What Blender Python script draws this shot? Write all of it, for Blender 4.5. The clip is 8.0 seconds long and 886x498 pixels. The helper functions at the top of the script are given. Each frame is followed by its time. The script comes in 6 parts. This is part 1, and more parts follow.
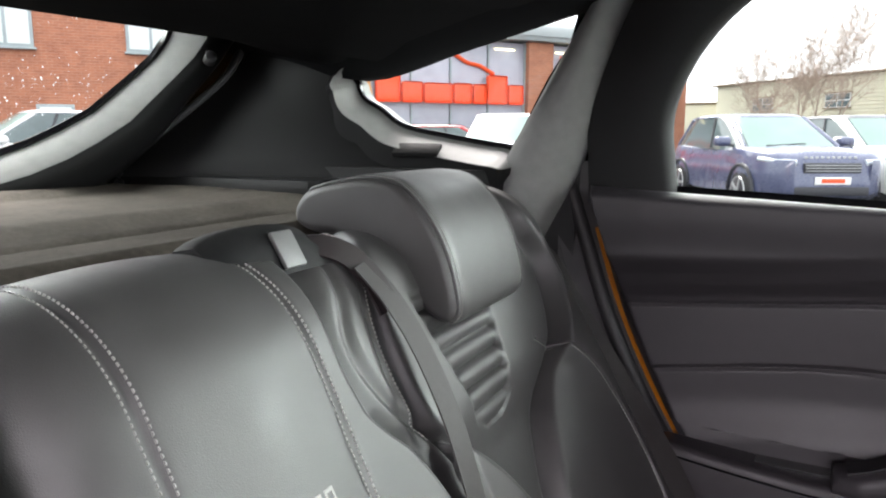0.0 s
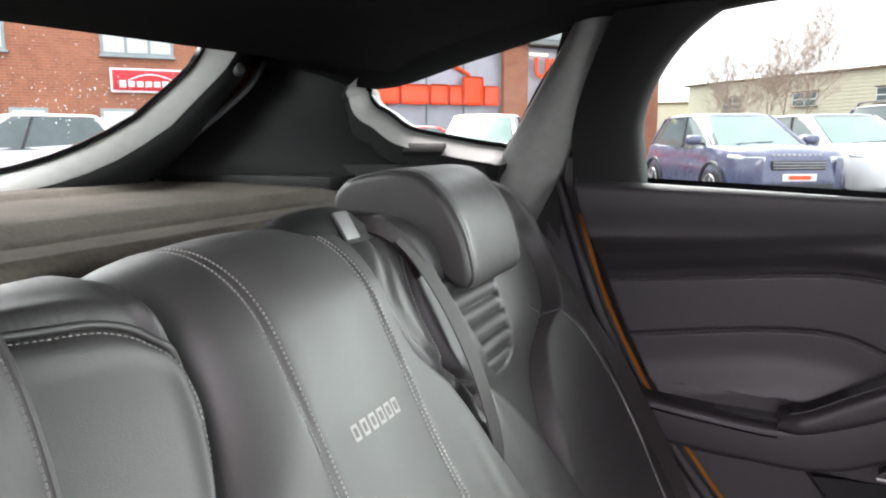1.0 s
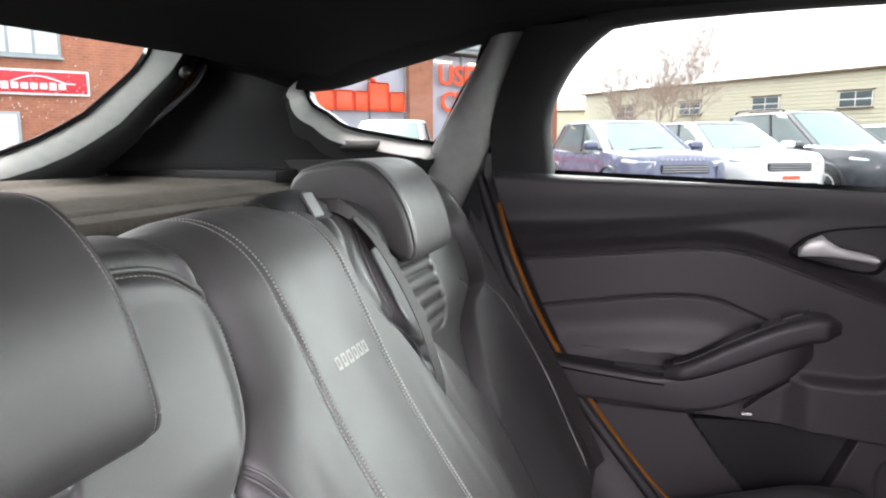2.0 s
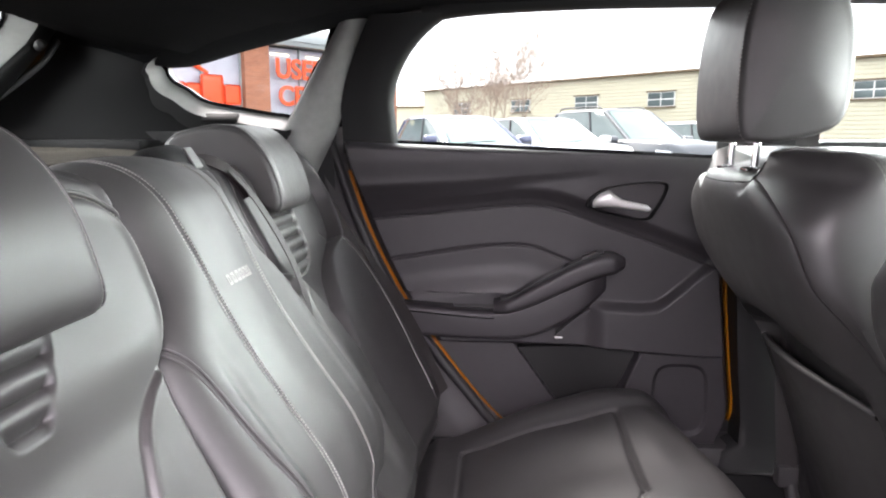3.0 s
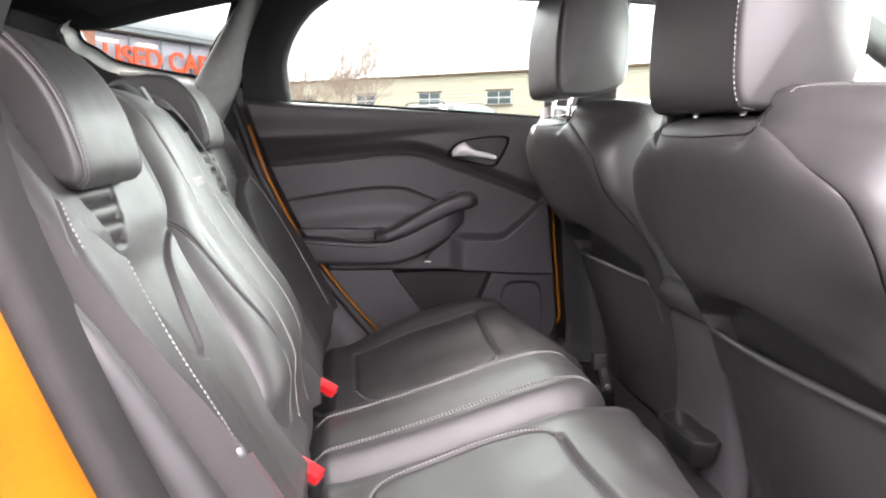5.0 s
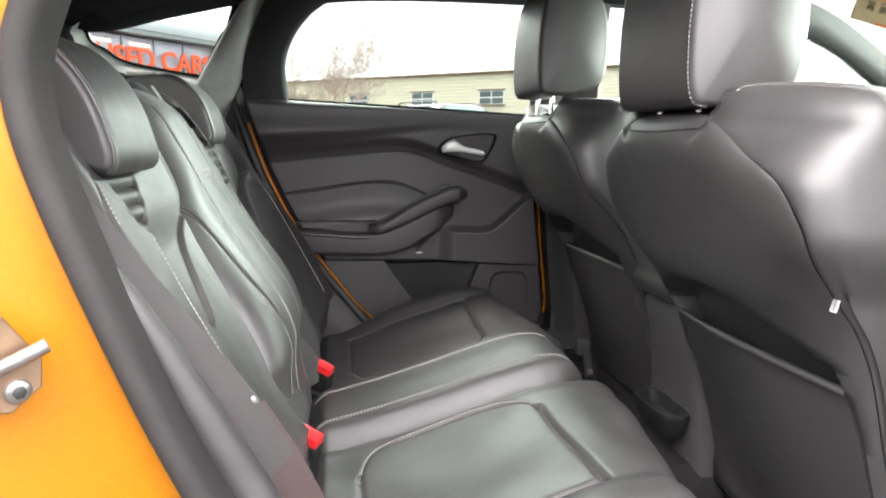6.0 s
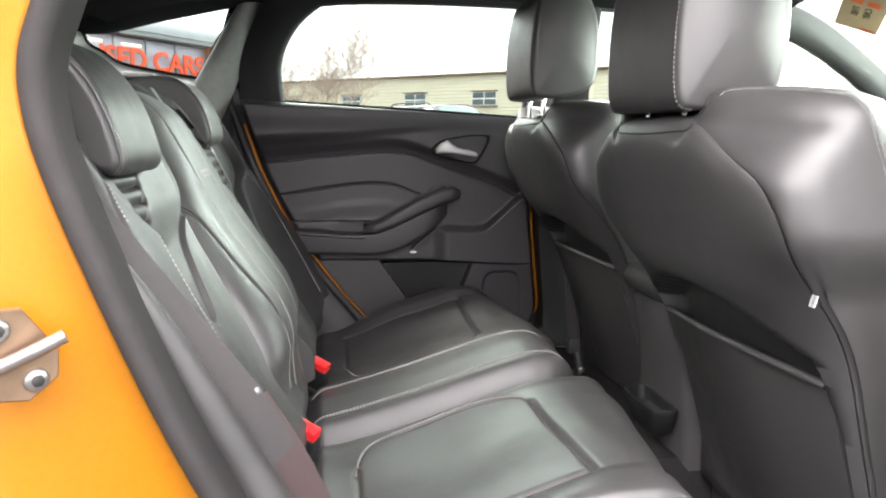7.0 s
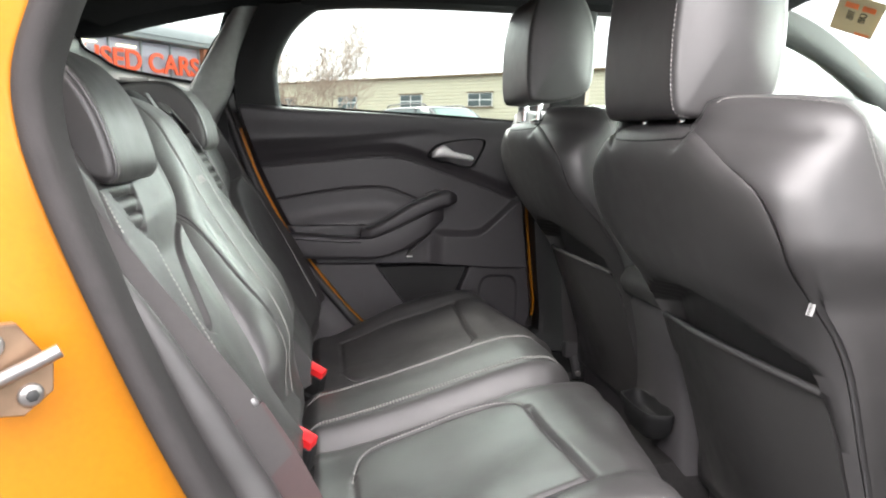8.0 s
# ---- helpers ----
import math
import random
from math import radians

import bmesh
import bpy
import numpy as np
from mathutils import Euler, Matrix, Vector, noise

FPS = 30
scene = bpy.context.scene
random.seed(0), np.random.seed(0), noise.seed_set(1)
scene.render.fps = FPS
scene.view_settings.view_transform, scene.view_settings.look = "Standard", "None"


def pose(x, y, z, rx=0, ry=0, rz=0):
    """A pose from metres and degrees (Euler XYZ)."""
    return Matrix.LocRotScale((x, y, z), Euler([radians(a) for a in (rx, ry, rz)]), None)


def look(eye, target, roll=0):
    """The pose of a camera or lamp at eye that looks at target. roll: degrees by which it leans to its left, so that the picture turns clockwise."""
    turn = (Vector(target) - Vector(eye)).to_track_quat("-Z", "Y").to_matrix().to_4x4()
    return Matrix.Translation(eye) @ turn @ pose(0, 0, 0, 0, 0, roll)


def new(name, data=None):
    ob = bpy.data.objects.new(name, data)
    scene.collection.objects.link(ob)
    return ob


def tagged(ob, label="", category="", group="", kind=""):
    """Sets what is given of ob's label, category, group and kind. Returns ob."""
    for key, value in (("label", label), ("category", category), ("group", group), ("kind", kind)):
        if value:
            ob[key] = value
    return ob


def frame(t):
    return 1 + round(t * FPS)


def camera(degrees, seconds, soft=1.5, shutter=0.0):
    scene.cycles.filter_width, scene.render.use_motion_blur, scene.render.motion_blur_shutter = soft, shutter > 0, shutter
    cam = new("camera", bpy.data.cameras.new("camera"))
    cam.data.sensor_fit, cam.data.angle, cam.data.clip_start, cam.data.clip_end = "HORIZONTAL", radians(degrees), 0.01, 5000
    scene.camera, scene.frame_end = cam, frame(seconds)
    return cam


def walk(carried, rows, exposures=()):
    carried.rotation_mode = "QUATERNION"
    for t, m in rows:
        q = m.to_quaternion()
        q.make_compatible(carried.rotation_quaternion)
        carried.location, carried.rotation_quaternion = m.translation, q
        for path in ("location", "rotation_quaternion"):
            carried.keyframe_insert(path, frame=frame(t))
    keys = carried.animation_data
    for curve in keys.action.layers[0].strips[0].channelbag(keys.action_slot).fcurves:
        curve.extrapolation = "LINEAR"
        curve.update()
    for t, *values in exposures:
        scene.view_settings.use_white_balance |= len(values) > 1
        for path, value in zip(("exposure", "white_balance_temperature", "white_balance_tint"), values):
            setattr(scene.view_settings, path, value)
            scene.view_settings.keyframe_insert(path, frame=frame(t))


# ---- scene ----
cam = camera(65.8, 8.0, soft=2.1)
PATH = [
    (0, (0.028, -0.314, 1.196), (-0.877, 1.441, 0.874), 0.1),
    (0.5, (0.05, -0.401, 1.192), (-0.842, 1.36, 0.871), -0.1),
    (1, (0.059, -0.484, 1.196), (-0.786, 1.301, 0.876), -0.3),
    (1.2, (0.059, -0.519, 1.2), (-0.753, 1.281, 0.88), -0.2),
    (2.3, (0.094, -0.704, 1.161), (-0.379, 1.215, 0.854), -0.1),
    (2.5, (0.108, -0.746, 1.147), (-0.273, 1.192, 0.833), -0.0),
    (3, (0.097, -0.853, 1.13), (-0.053, 1.116, 0.815), 0.0),
    (3.5, (0.081, -0.95, 1.083), (0.129, 1.024, 0.761), 0.3),
    (4, (0.06, -1.027, 1.071), (0.266, 0.936, 0.748), 0.5),
    (4.5, (0.022, -1.131, 1.049), (0.291, 0.825, 0.727), 0.6),
    (6, (-0.003, -1.321, 1.026), (0.31, 0.628, 0.704), 0.7),
    (6.5, (-0.005, -1.344, 1.021), (0.32, 0.603, 0.702), 0.8),
    (7, (-0.011, -1.351, 1.027), (0.323, 0.595, 0.708), 0.8),
    (7.5, (-0.016, -1.35, 1.029), (0.327, 0.595, 0.713), 0.8),
    (8, (-0.012, -1.347, 1.036), (0.334, 0.597, 0.72), 0.8),
]
walk(cam, [(t, look(eye, target, roll)) for t, eye, target, roll in PATH],
     [(0, 2.75, 6550, 15), (1.2, 2.74, 6550, 16), (2.5, 3.05, 6550, 17), (3.5, 3.22, 6600, 18), (4.5, 3.30, 6700, 18), (6, 3.02, 6650, 7), (8, 2.90, 6650, 7)])

from mathutils.bvhtree import BVHTree

# ---- world and light ----
world = bpy.data.worlds.new("overcast_sky")
scene.world = world
world.use_nodes = True
wn, wl = world.node_tree.nodes, world.node_tree.links
bg = wn["Background"]
sky = wn.new("ShaderNodeTexSky")
sky.sky_type = 'NISHITA'
sky.sun_disc = False
sky.sun_elevation, sky.sun_rotation = radians(49), radians(-35)
sky.air_density, sky.dust_density, sky.ozone_density = 0.6, 6.0, 0.6
cloud = wn.new("ShaderNodeMixRGB")
cloud.inputs["Fac"].default_value = 0.78
cloud.inputs["Color2"].default_value = (8.6, 8.8, 9.2, 1)
wl.new(sky.outputs["Color"], cloud.inputs["Color1"])
wl.new(cloud.outputs["Color"], bg.inputs["Color"])
bg.inputs["Strength"].default_value = 0.062

sun = new("sun", bpy.data.lights.new("sun", 'SUN'))
sun.data.energy, sun.data.angle, sun.data.color = 1.0, radians(30), (1.0, 0.97, 0.93)
sun.matrix_world = look((-2.5, 3.5, 5), (0, 0, 0))

# added fill lamps boost the sky light through the open rear doorway, the windscreen, side and rear windows
# (coloured green for the glass, faintly pink at the doorway)
for name, size, power, at, to, tone in (("doorway_fill", (2.20, 1.60), 27.0, (0.10, -1.80, 2.05), (0.45, -0.20, 0.60), (1.0, 0.93, 0.97)),
                                        ("windscreen_fill", (1.20, 0.75), 17.0, (2.0, 0.0, 1.36), (0.0, 0.0, 0.95), (0.90, 1.0, 0.95)),
                                        ("passenger_window_fill", (0.85, 0.32), 9.0, (1.32, 1.40, 1.60), (0.2, 0.0, 0.95), (0.90, 1.0, 0.95)),
                                        ("far_window_fill", (1.10, 0.60), 5.0, (0.25, 1.75, 1.98), (0.20, -0.20, 0.60), (0.92, 1.0, 0.96)),
                                        ("tailgate_glass_fill", (1.00, 0.35), 3.0, (-1.30, 0.0, 1.65), (-0.35, 0.1, 1.08), (0.92, 1.0, 0.96))):
    lamp = new(name, bpy.data.lights.new(name, 'AREA'))
    lamp.data.shape, lamp.data.size, lamp.data.size_y, lamp.data.energy = 'RECTANGLE', size[0], size[1], power
    lamp.data.color = tone
    lamp.matrix_world = look(at, to)


# ---- materials ----
def material(name, color, rough=0.5, metal=0.0, vary=0.15, scale=40.0, bump=0.0, bump_scale=400.0, fine='NOISE',
             coat=0.0, spec=0.5, sheen=0.0, dirt=0.0, tint=None):
    """Colour that varies at two scales, fine relief, and roughness that varies with it."""
    m = bpy.data.materials.new(name)
    m.use_nodes = True
    n, l = m.node_tree.nodes, m.node_tree.links
    b = n["Principled BSDF"]
    co = n.new("ShaderNodeTexCoord")
    big = n.new("ShaderNodeTexNoise")
    big.inputs["Scale"].default_value, big.inputs["Detail"].default_value = scale * 0.1, 4
    small = n.new("ShaderNodeTexNoise")
    small.inputs["Scale"].default_value, small.inputs["Detail"].default_value = scale, 5
    l.new(co.outputs["Object"], big.inputs["Vector"])
    l.new(co.outputs["Object"], small.inputs["Vector"])
    add = n.new("ShaderNodeMath")
    add.operation = 'ADD'
    l.new(big.outputs["Fac"], add.inputs[0])
    l.new(small.outputs["Fac"], add.inputs[1])
    ramp = n.new("ShaderNodeMapRange")
    ramp.inputs["From Min"].default_value, ramp.inputs["From Max"].default_value = 0.6, 1.4
    l.new(add.outputs[0], ramp.inputs["Value"])
    mix = n.new("ShaderNodeMixRGB")
    c1 = [c * (1 - vary) for c in color]
    c2 = list(tint) if tint else [min(1, c * (1 + vary)) for c in color]
    mix.inputs["Color1"].default_value, mix.inputs["Color2"].default_value = (*c1, 1), (*c2, 1)
    l.new(ramp.outputs["Result"], mix.inputs["Fac"])
    l.new(mix.outputs["Color"], b.inputs["Base Color"])
    rr = n.new("ShaderNodeMapRange")
    rr.inputs["From Min"].default_value, rr.inputs["From Max"].default_value = 0.6, 1.4
    rr.inputs["To Min"].default_value, rr.inputs["To Max"].default_value = max(0.02, rough - 0.05 - dirt), min(1, rough + 0.05 + dirt)
    l.new(add.outputs[0], rr.inputs["Value"])
    l.new(rr.outputs["Result"], b.inputs["Roughness"])
    b.inputs["Metallic"].default_value = metal
    b.inputs["Specular IOR Level"].default_value = spec
    b.inputs["Coat Weight"].default_value = coat
    b.inputs["Coat Roughness"].default_value = 0.06
    b.inputs["Sheen Weight"].default_value = sheen
    if bump:
        if fine == 'VORONOI':
            t = n.new("ShaderNodeTexVoronoi")
            t.feature = 'DISTANCE_TO_EDGE'
            out = t.outputs["Distance"]
        else:
            t = n.new("ShaderNodeTexNoise")
            t.inputs["Detail"].default_value = 6
            out = t.outputs["Fac"]
        t.inputs["Scale"].default_value = bump_scale
        l.new(co.outputs["Object"], t.inputs["Vector"])
        bp = n.new("ShaderNodeBump")
        bp.inputs["Strength"].default_value, bp.inputs["Distance"].default_value = bump, 0.002
        l.new(out, bp.inputs["Height"])
        l.new(bp.outputs["Normal"], b.inputs["Normal"])
    return m


LEATHER = material("black_leather", (0.040, 0.038, 0.038), 0.47, vary=0.2, scale=30, bump=0.10, bump_scale=650, fine='VORONOI', dirt=0.05, spec=0.65)
DOORSKIN = material("soft_grained_plastic", (0.028, 0.025, 0.028), 0.48, vary=0.12, scale=60, bump=0.15, bump_scale=900)
HARD = material("hard_grained_plastic", (0.045, 0.042, 0.044), 0.62, vary=0.12, scale=60, bump=0.2, bump_scale=700)
TRIM = material("pillar_trim_plastic", (0.012, 0.012, 0.0125), 0.58, vary=0.1, scale=50, bump=0.1, bump_scale=800, spec=0.25)
GLOSSBLACK = material("gloss_black", (0.006, 0.006, 0.007), 0.16, vary=0.1, coat=0.3)
RUBBER = material("seal_rubber", (0.022, 0.021, 0.022), 0.6, vary=0.15, bump=0.1, bump_scale=500)
SEALGREY = material("grey_flocked_seal", (0.026, 0.024, 0.024), 0.8, vary=0.2, bump=0.25, bump_scale=600, spec=0.2)
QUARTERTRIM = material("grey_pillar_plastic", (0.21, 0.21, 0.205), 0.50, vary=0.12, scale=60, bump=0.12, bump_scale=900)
# black plastic, taken darker still to hold the shade at the luggage end
LUGGAGETRIM = material("shade_dark_luggage_plastic", (0.0075, 0.0075, 0.008), 0.55, vary=0.12, scale=60, bump=0.12, bump_scale=900, spec=0.18)
PILLARCLOTH = material("pillar_cloth", (0.030, 0.030, 0.030), 0.85, vary=0.12, scale=60, bump=0.1, bump_scale=900, spec=0.15)
CLOTH = material("black_headliner_cloth", (0.008, 0.008, 0.009), 0.95, vary=0.2, scale=80, bump=0.2, bump_scale=1200, spec=0.1)
CARPET = material("black_carpet", (0.022, 0.021, 0.021), 0.95, vary=0.35, scale=150, bump=0.6, bump_scale=900, spec=0.1)
FELT = material("parcel_shelf_felt", (0.080, 0.070, 0.060), 0.95, vary=0.3, scale=160, bump=0.5, bump_scale=900, spec=0.1)
WEB = material("seat_belt_webbing", (0.028, 0.025, 0.025), 0.6, vary=0.2, scale=120, bump=0.3, bump_scale=1500)
THREAD = material("pale_grey_thread", (0.30, 0.292, 0.28), 0.75, vary=0.15, scale=300)
SILVER = material("satin_silver", (0.66, 0.65, 0.64), 0.40, metal=0.45, vary=0.08)
CHROME = material("chrome", (0.8, 0.8, 0.8), 0.08, metal=1.0, vary=0.04)
STEEL = material("zinc_steel", (0.34, 0.32, 0.31), 0.42, metal=0.9, vary=0.2, scale=60, dirt=0.08)
ZINC = material("yellow_zinc_plate", (0.27, 0.18, 0.12), 0.42, metal=0.8, vary=0.25, scale=60, dirt=0.08)
GREYCLIP = material("grey_metal_clip", (0.14, 0.14, 0.14), 0.5, metal=0.5, vary=0.1)
RED = material("red_plastic", (0.62, 0.018, 0.022), 0.35, vary=0.08)
ORANGE = material("orange_metallic_paint", (0.31, 0.108, 0.0010), 0.34, metal=0.3, vary=0.03, scale=1500, coat=0.12, spec=0.35, tint=(0.34, 0.122, 0.0014))
TAG = material("white_cloth_tag", (0.24, 0.24, 0.235), 0.8, vary=0.1)
INK = material("dark_ink", (0.02, 0.02, 0.02), 0.6)


def glass_material(name, tint=(1, 1, 1), rough=0.0):
    m = bpy.data.materials.new(name)
    m.use_nodes = True
    n, l = m.node_tree.nodes, m.node_tree.links
    n.remove(n["Principled BSDF"])
    t, g, f, x = n.new("ShaderNodeBsdfTransparent"), n.new("ShaderNodeBsdfGlossy"), n.new("ShaderNodeFresnel"), n.new("ShaderNodeMixShader")
    t.inputs["Color"].default_value = (*tint, 1)
    g.inputs["Roughness"].default_value = 0.01 + rough
    f.inputs["IOR"].default_value = 1.35
    l.new(f.outputs[0], x.inputs[0])
    l.new(t.outputs[0], x.inputs[1])
    l.new(g.outputs[0], x.inputs[2])
    l.new(x.outputs[0], n["Material Output"].inputs["Surface"])
    return m


GLASS = glass_material("clear_glass", (0.93, 0.96, 0.94))
TINTED = glass_material("green_tinted_glass", (0.80, 0.86, 0.83))
DARKGLASS = material("dark_window_glass", (0.10, 0.13, 0.13), 0.08, vary=0.2, scale=3)
# pale base colour stands in for the sky mirrored in the brick building's panes
SKYPAINTGLASS = material("painted_sky_window", (0.66, 0.72, 0.69), 0.12, vary=0.12, scale=1.5, spec=0.2)
# the parked cars' windscreen reflection is painted as a pale green-grey colour
LIGHTGLASS = material("painted_reflection_glass", (0.22, 0.30, 0.275), 0.15, vary=0.15, scale=2, spec=0.15)


# ---- building helpers ----
def smooth(t):
    t = max(0.0, min(1.0, t))
    return t * t * (3 - 2 * t)


def bell(t):
    return math.exp(-t * t)


def curve_of(points):
    """A smooth function through (x, y) points, flat beyond the ends."""
    xs = [p[0] for p in points]

    def f(x):
        if x <= xs[0]:
            return points[0][1]
        for i in range(len(xs) - 1):
            if x <= xs[i + 1]:
                x0, x1, y0, y1 = xs[i], xs[i + 1], points[i][1], points[i + 1][1]
                m0 = (y1 - points[i - 1][1]) / (x1 - xs[i - 1]) if i > 0 else (y1 - y0) / (x1 - x0)
                m1 = (points[i + 2][1] - y0) / (xs[i + 2] - x0) if i + 2 < len(xs) else (y1 - y0) / (x1 - x0)
                u, h = (x - x0) / (x1 - x0), x1 - x0
                return ((2 * u**3 - 3 * u * u + 1) * y0 + (u**3 - 2 * u * u + u) * h * m0
                        + (3 * u * u - 2 * u**3) * y1 + (u**3 - u * u) * h * m1)
        return points[-1][1]
    return f


def mesh(name, verts, faces, mat, soft=True):
    me = bpy.data.meshes.new(name)
    me.from_pydata([tuple(v) for v in verts], [], faces)
    me.materials.append(mat)
    me.polygons.foreach_set("use_smooth", [soft] * len(me.polygons))
    me.update()
    return me


def thing(name, label, category, group="", kind="", at=None):
    ob = new(name)
    ob.empty_display_size = 0.05
    if at is not None:
        ob.matrix_world = at
    return tagged(ob, label, category, group, kind)


def part(name, me, parent=None, label="", at=None):
    ob = new(name, me)
    if parent is not None:
        ob.parent = parent
    if at is not None:
        ob.matrix_basis = at
    if label:
        tagged(ob, label)
    return ob


def sheet(name, nu, nv, f, back, mat, creased=40):
    """A closed slab: a front grid f(u, v), u and v from 0 to 1, and a coarse back at f + back."""
    verts, faces = [], []
    for j in range(nv + 1):
        for i in range(nu + 1):
            verts.append(Vector(f(i / nu, j / nv)))
    w = nu + 1
    for j in range(nv):
        for i in range(nu):
            a = j * w + i
            faces.append((a, a + 1, a + 1 + w, a + w))
    rim = [i for i in range(w)] + [j * w + nu for j in range(1, nv + 1)] + [nv * w + i for i in range(nu - 1, -1, -1)] + [j * w for j in range(nv - 1, 0, -1)]
    n0 = len(verts)
    b = Vector(back)
    for i in rim:
        verts.append(verts[i] + b)
    k = len(rim)
    for i in range(k):
        j = (i + 1) % k
        faces.append((rim[j], rim[i], n0 + i, n0 + j))
    faces.append(tuple(n0 + i for i in range(k)))
    me = mesh(name, verts, faces, mat)
    me.set_sharp_from_angle(angle=radians(creased))
    return me


def loft(name, rings, mat, caps=True, closed=True, angle=50):
    k = len(rings[0])
    verts = [Vector(p) for r in rings for p in r]
    faces = []
    for j in range(len(rings) - 1):
        for i in range(k if closed else k - 1):
            a, b = j * k + i, j * k + (i + 1) % k
            faces.append((a, b, b + k, a + k))
    if caps and closed:
        faces.append(tuple(range(k - 1, -1, -1)))
        faces.append(tuple((len(rings) - 1) * k + i for i in range(k)))
    me = mesh(name, verts, faces, mat)
    me.set_sharp_from_angle(angle=radians(angle))
    return me


def closed_curve(keys, n=6):
    """Catmull-Rom through key points, closed."""
    out, k = [], len(keys)
    for i in range(k):
        p = [Vector(keys[(i + d) % k]) for d in (-1, 0, 1, 2)]
        for s in range(n):
            t = s / n
            out.append(0.5 * (2 * p[1] + (p[2] - p[0]) * t + (2 * p[0] - 5 * p[1] + 4 * p[2] - p[3]) * t * t
                              + (3 * p[1] - p[0] - 3 * p[2] + p[3]) * t**3))
    return out


def open_curve(keys, n=8):
    out, k = [], len(keys)
    for i in range(k - 1):
        p = [Vector(keys[max(0, min(k - 1, i + d))]) for d in (-1, 0, 1, 2)]
        for s in range(n):
            t = s / n
            out.append(0.5 * (2 * p[1] + (p[2] - p[0]) * t + (2 * p[0] - 5 * p[1] + 4 * p[2] - p[3]) * t * t
                              + (3 * p[1] - p[0] - 3 * p[2] + p[3]) * t**3))
    out.append(Vector(keys[-1]))
    return out


def box(name, size, mat, bevel=0.004, at=(0, 0, 0), seg=2):
    bm = bmesh.new()
    bmesh.ops.create_cube(bm, size=1.0)
    bmesh.ops.scale(bm, vec=size, verts=bm.verts)
    if bevel:
        bmesh.ops.bevel(bm, geom=list(bm.edges), offset=bevel, segments=seg, affect='EDGES', profile=0.6)
    bmesh.ops.translate(bm, vec=at, verts=bm.verts)
    me = bpy.data.meshes.new(name)
    bm.to_mesh(me)
    bm.free()
    me.materials.append(mat)
    me.polygons.foreach_set("use_smooth", [True] * len(me.polygons))
    me.set_sharp_from_angle(angle=radians(45))
    return me


def tube(name, points, radius, mat, sides=8, flat=1.0, up=(0, 0, 1)):
    """A swept round (or, with flat below 1, oval) bar along points."""
    pts = [Vector(p) for p in points]
    rings = []
    for i, p in enumerate(pts):
        d = (pts[min(i + 1, len(pts) - 1)] - pts[max(i - 1, 0)]).normalized()
        a = d.cross(Vector(up))
        a = a.normalized() if a.length > 1e-4 else Vector((1, 0, 0))
        b = a.cross(d)
        r = radius(i / (len(pts) - 1)) if callable(radius) else radius
        rings.append([p + a * (r * math.cos(2 * math.pi * k / sides)) + b * (r * flat * math.sin(2 * math.pi * k / sides)) for k in range(sides)])
    return loft(name, rings, mat)


def ribbon(name, points, width_dir, width, thick, mat):
    """A flat band along points; width_dir is a vector or a function of the place along it."""
    pts = [Vector(p) for p in points]
    rings = []
    for i, p in enumerate(pts):
        d = (pts[min(i + 1, len(pts) - 1)] - pts[max(i - 1, 0)]).normalized()
        w = Vector(width_dir(i / (len(pts) - 1)) if callable(width_dir) else width_dir)
        w = (w - d * w.dot(d)).normalized()
        n = d.cross(w)
        rings.append([p - w * width / 2 - n * thick / 2, p + w * width / 2 - n * thick / 2, p + w * width / 2 + n * thick / 2, p - w * width / 2 + n * thick / 2])
    return loft(name, rings, mat, angle=30)


def disc(name, r, depth, mat, sides=24, bevel=0.002):
    rings = [[(rr * math.cos(2 * math.pi * k / sides), rr * math.sin(2 * math.pi * k / sides), z) for k in range(sides)]
             for rr, z in ((r, 0), (r, depth - bevel), (r - bevel, depth))]
    return loft(name, rings, mat)


def pillow(name, profile, half, edge, place, mat, nu=26, power=2.2, inset=None, bulge=0.0):
    """A cushion: a closed profile of (a, b) pairs carried across from -half to half, drawn in at both ends; place(a, b, c) puts it in the world."""
    inset = inset or edge
    num = len(profile)
    turn = sum(profile[i][0] * profile[(i + 1) % num][1] - profile[(i + 1) % num][0] * profile[i][1] for i in range(num))
    inward = []
    for i in range(num):
        da, db = profile[(i + 2) % num][0] - profile[i - 2][0], profile[(i + 2) % num][1] - profile[i - 2][1]
        r = math.hypot(da, db) or 1e-6
        inward.append((-db / r, da / r) if turn > 0 else (db / r, -da / r))
    rings = []
    for i in range(nu + 1):
        c = -math.cos(math.pi * i / nu)
        t = max(0.0, (abs(c) * half - (half - edge)) / edge)
        k = max(0.0, 1 - t**power) ** (1 / power)
        d = inset * (1 - k)
        rings.append([place(a + n[0] * d, b + n[1] * d, c * half) for (a, b), n in zip(profile, inward)])
    if bulge:
        # soft, slightly domed side faces
        for end in (0, -1):
            ring, sign = rings[end], (-1 if end == 0 else 1)
            mid = sum((Vector(p) for p in ring), Vector()) / len(ring)
            out = (Vector(rings[-1][0]) - Vector(rings[0][0])).normalized() * sign
            for k in (0.92, 0.75, 0.5, 0.2):
                dome = [mid + (Vector(p) - mid) * k + out * bulge * (1 - k * k) for p in ring]
                rings = [dome] + rings if end == 0 else rings + [dome]
    return loft(name, rings, mat, angle=80)


def lay(me, points):
    """The places on a mesh nearest to points, and the surface's normals there."""
    tree = BVHTree.FromPolygons([v.co for v in me.vertices], [tuple(p.vertices) for p in me.polygons])
    got = [tree.find_nearest(Vector(p)) for p in points]
    return [g[0] for g in got], [g[1] for g in got]


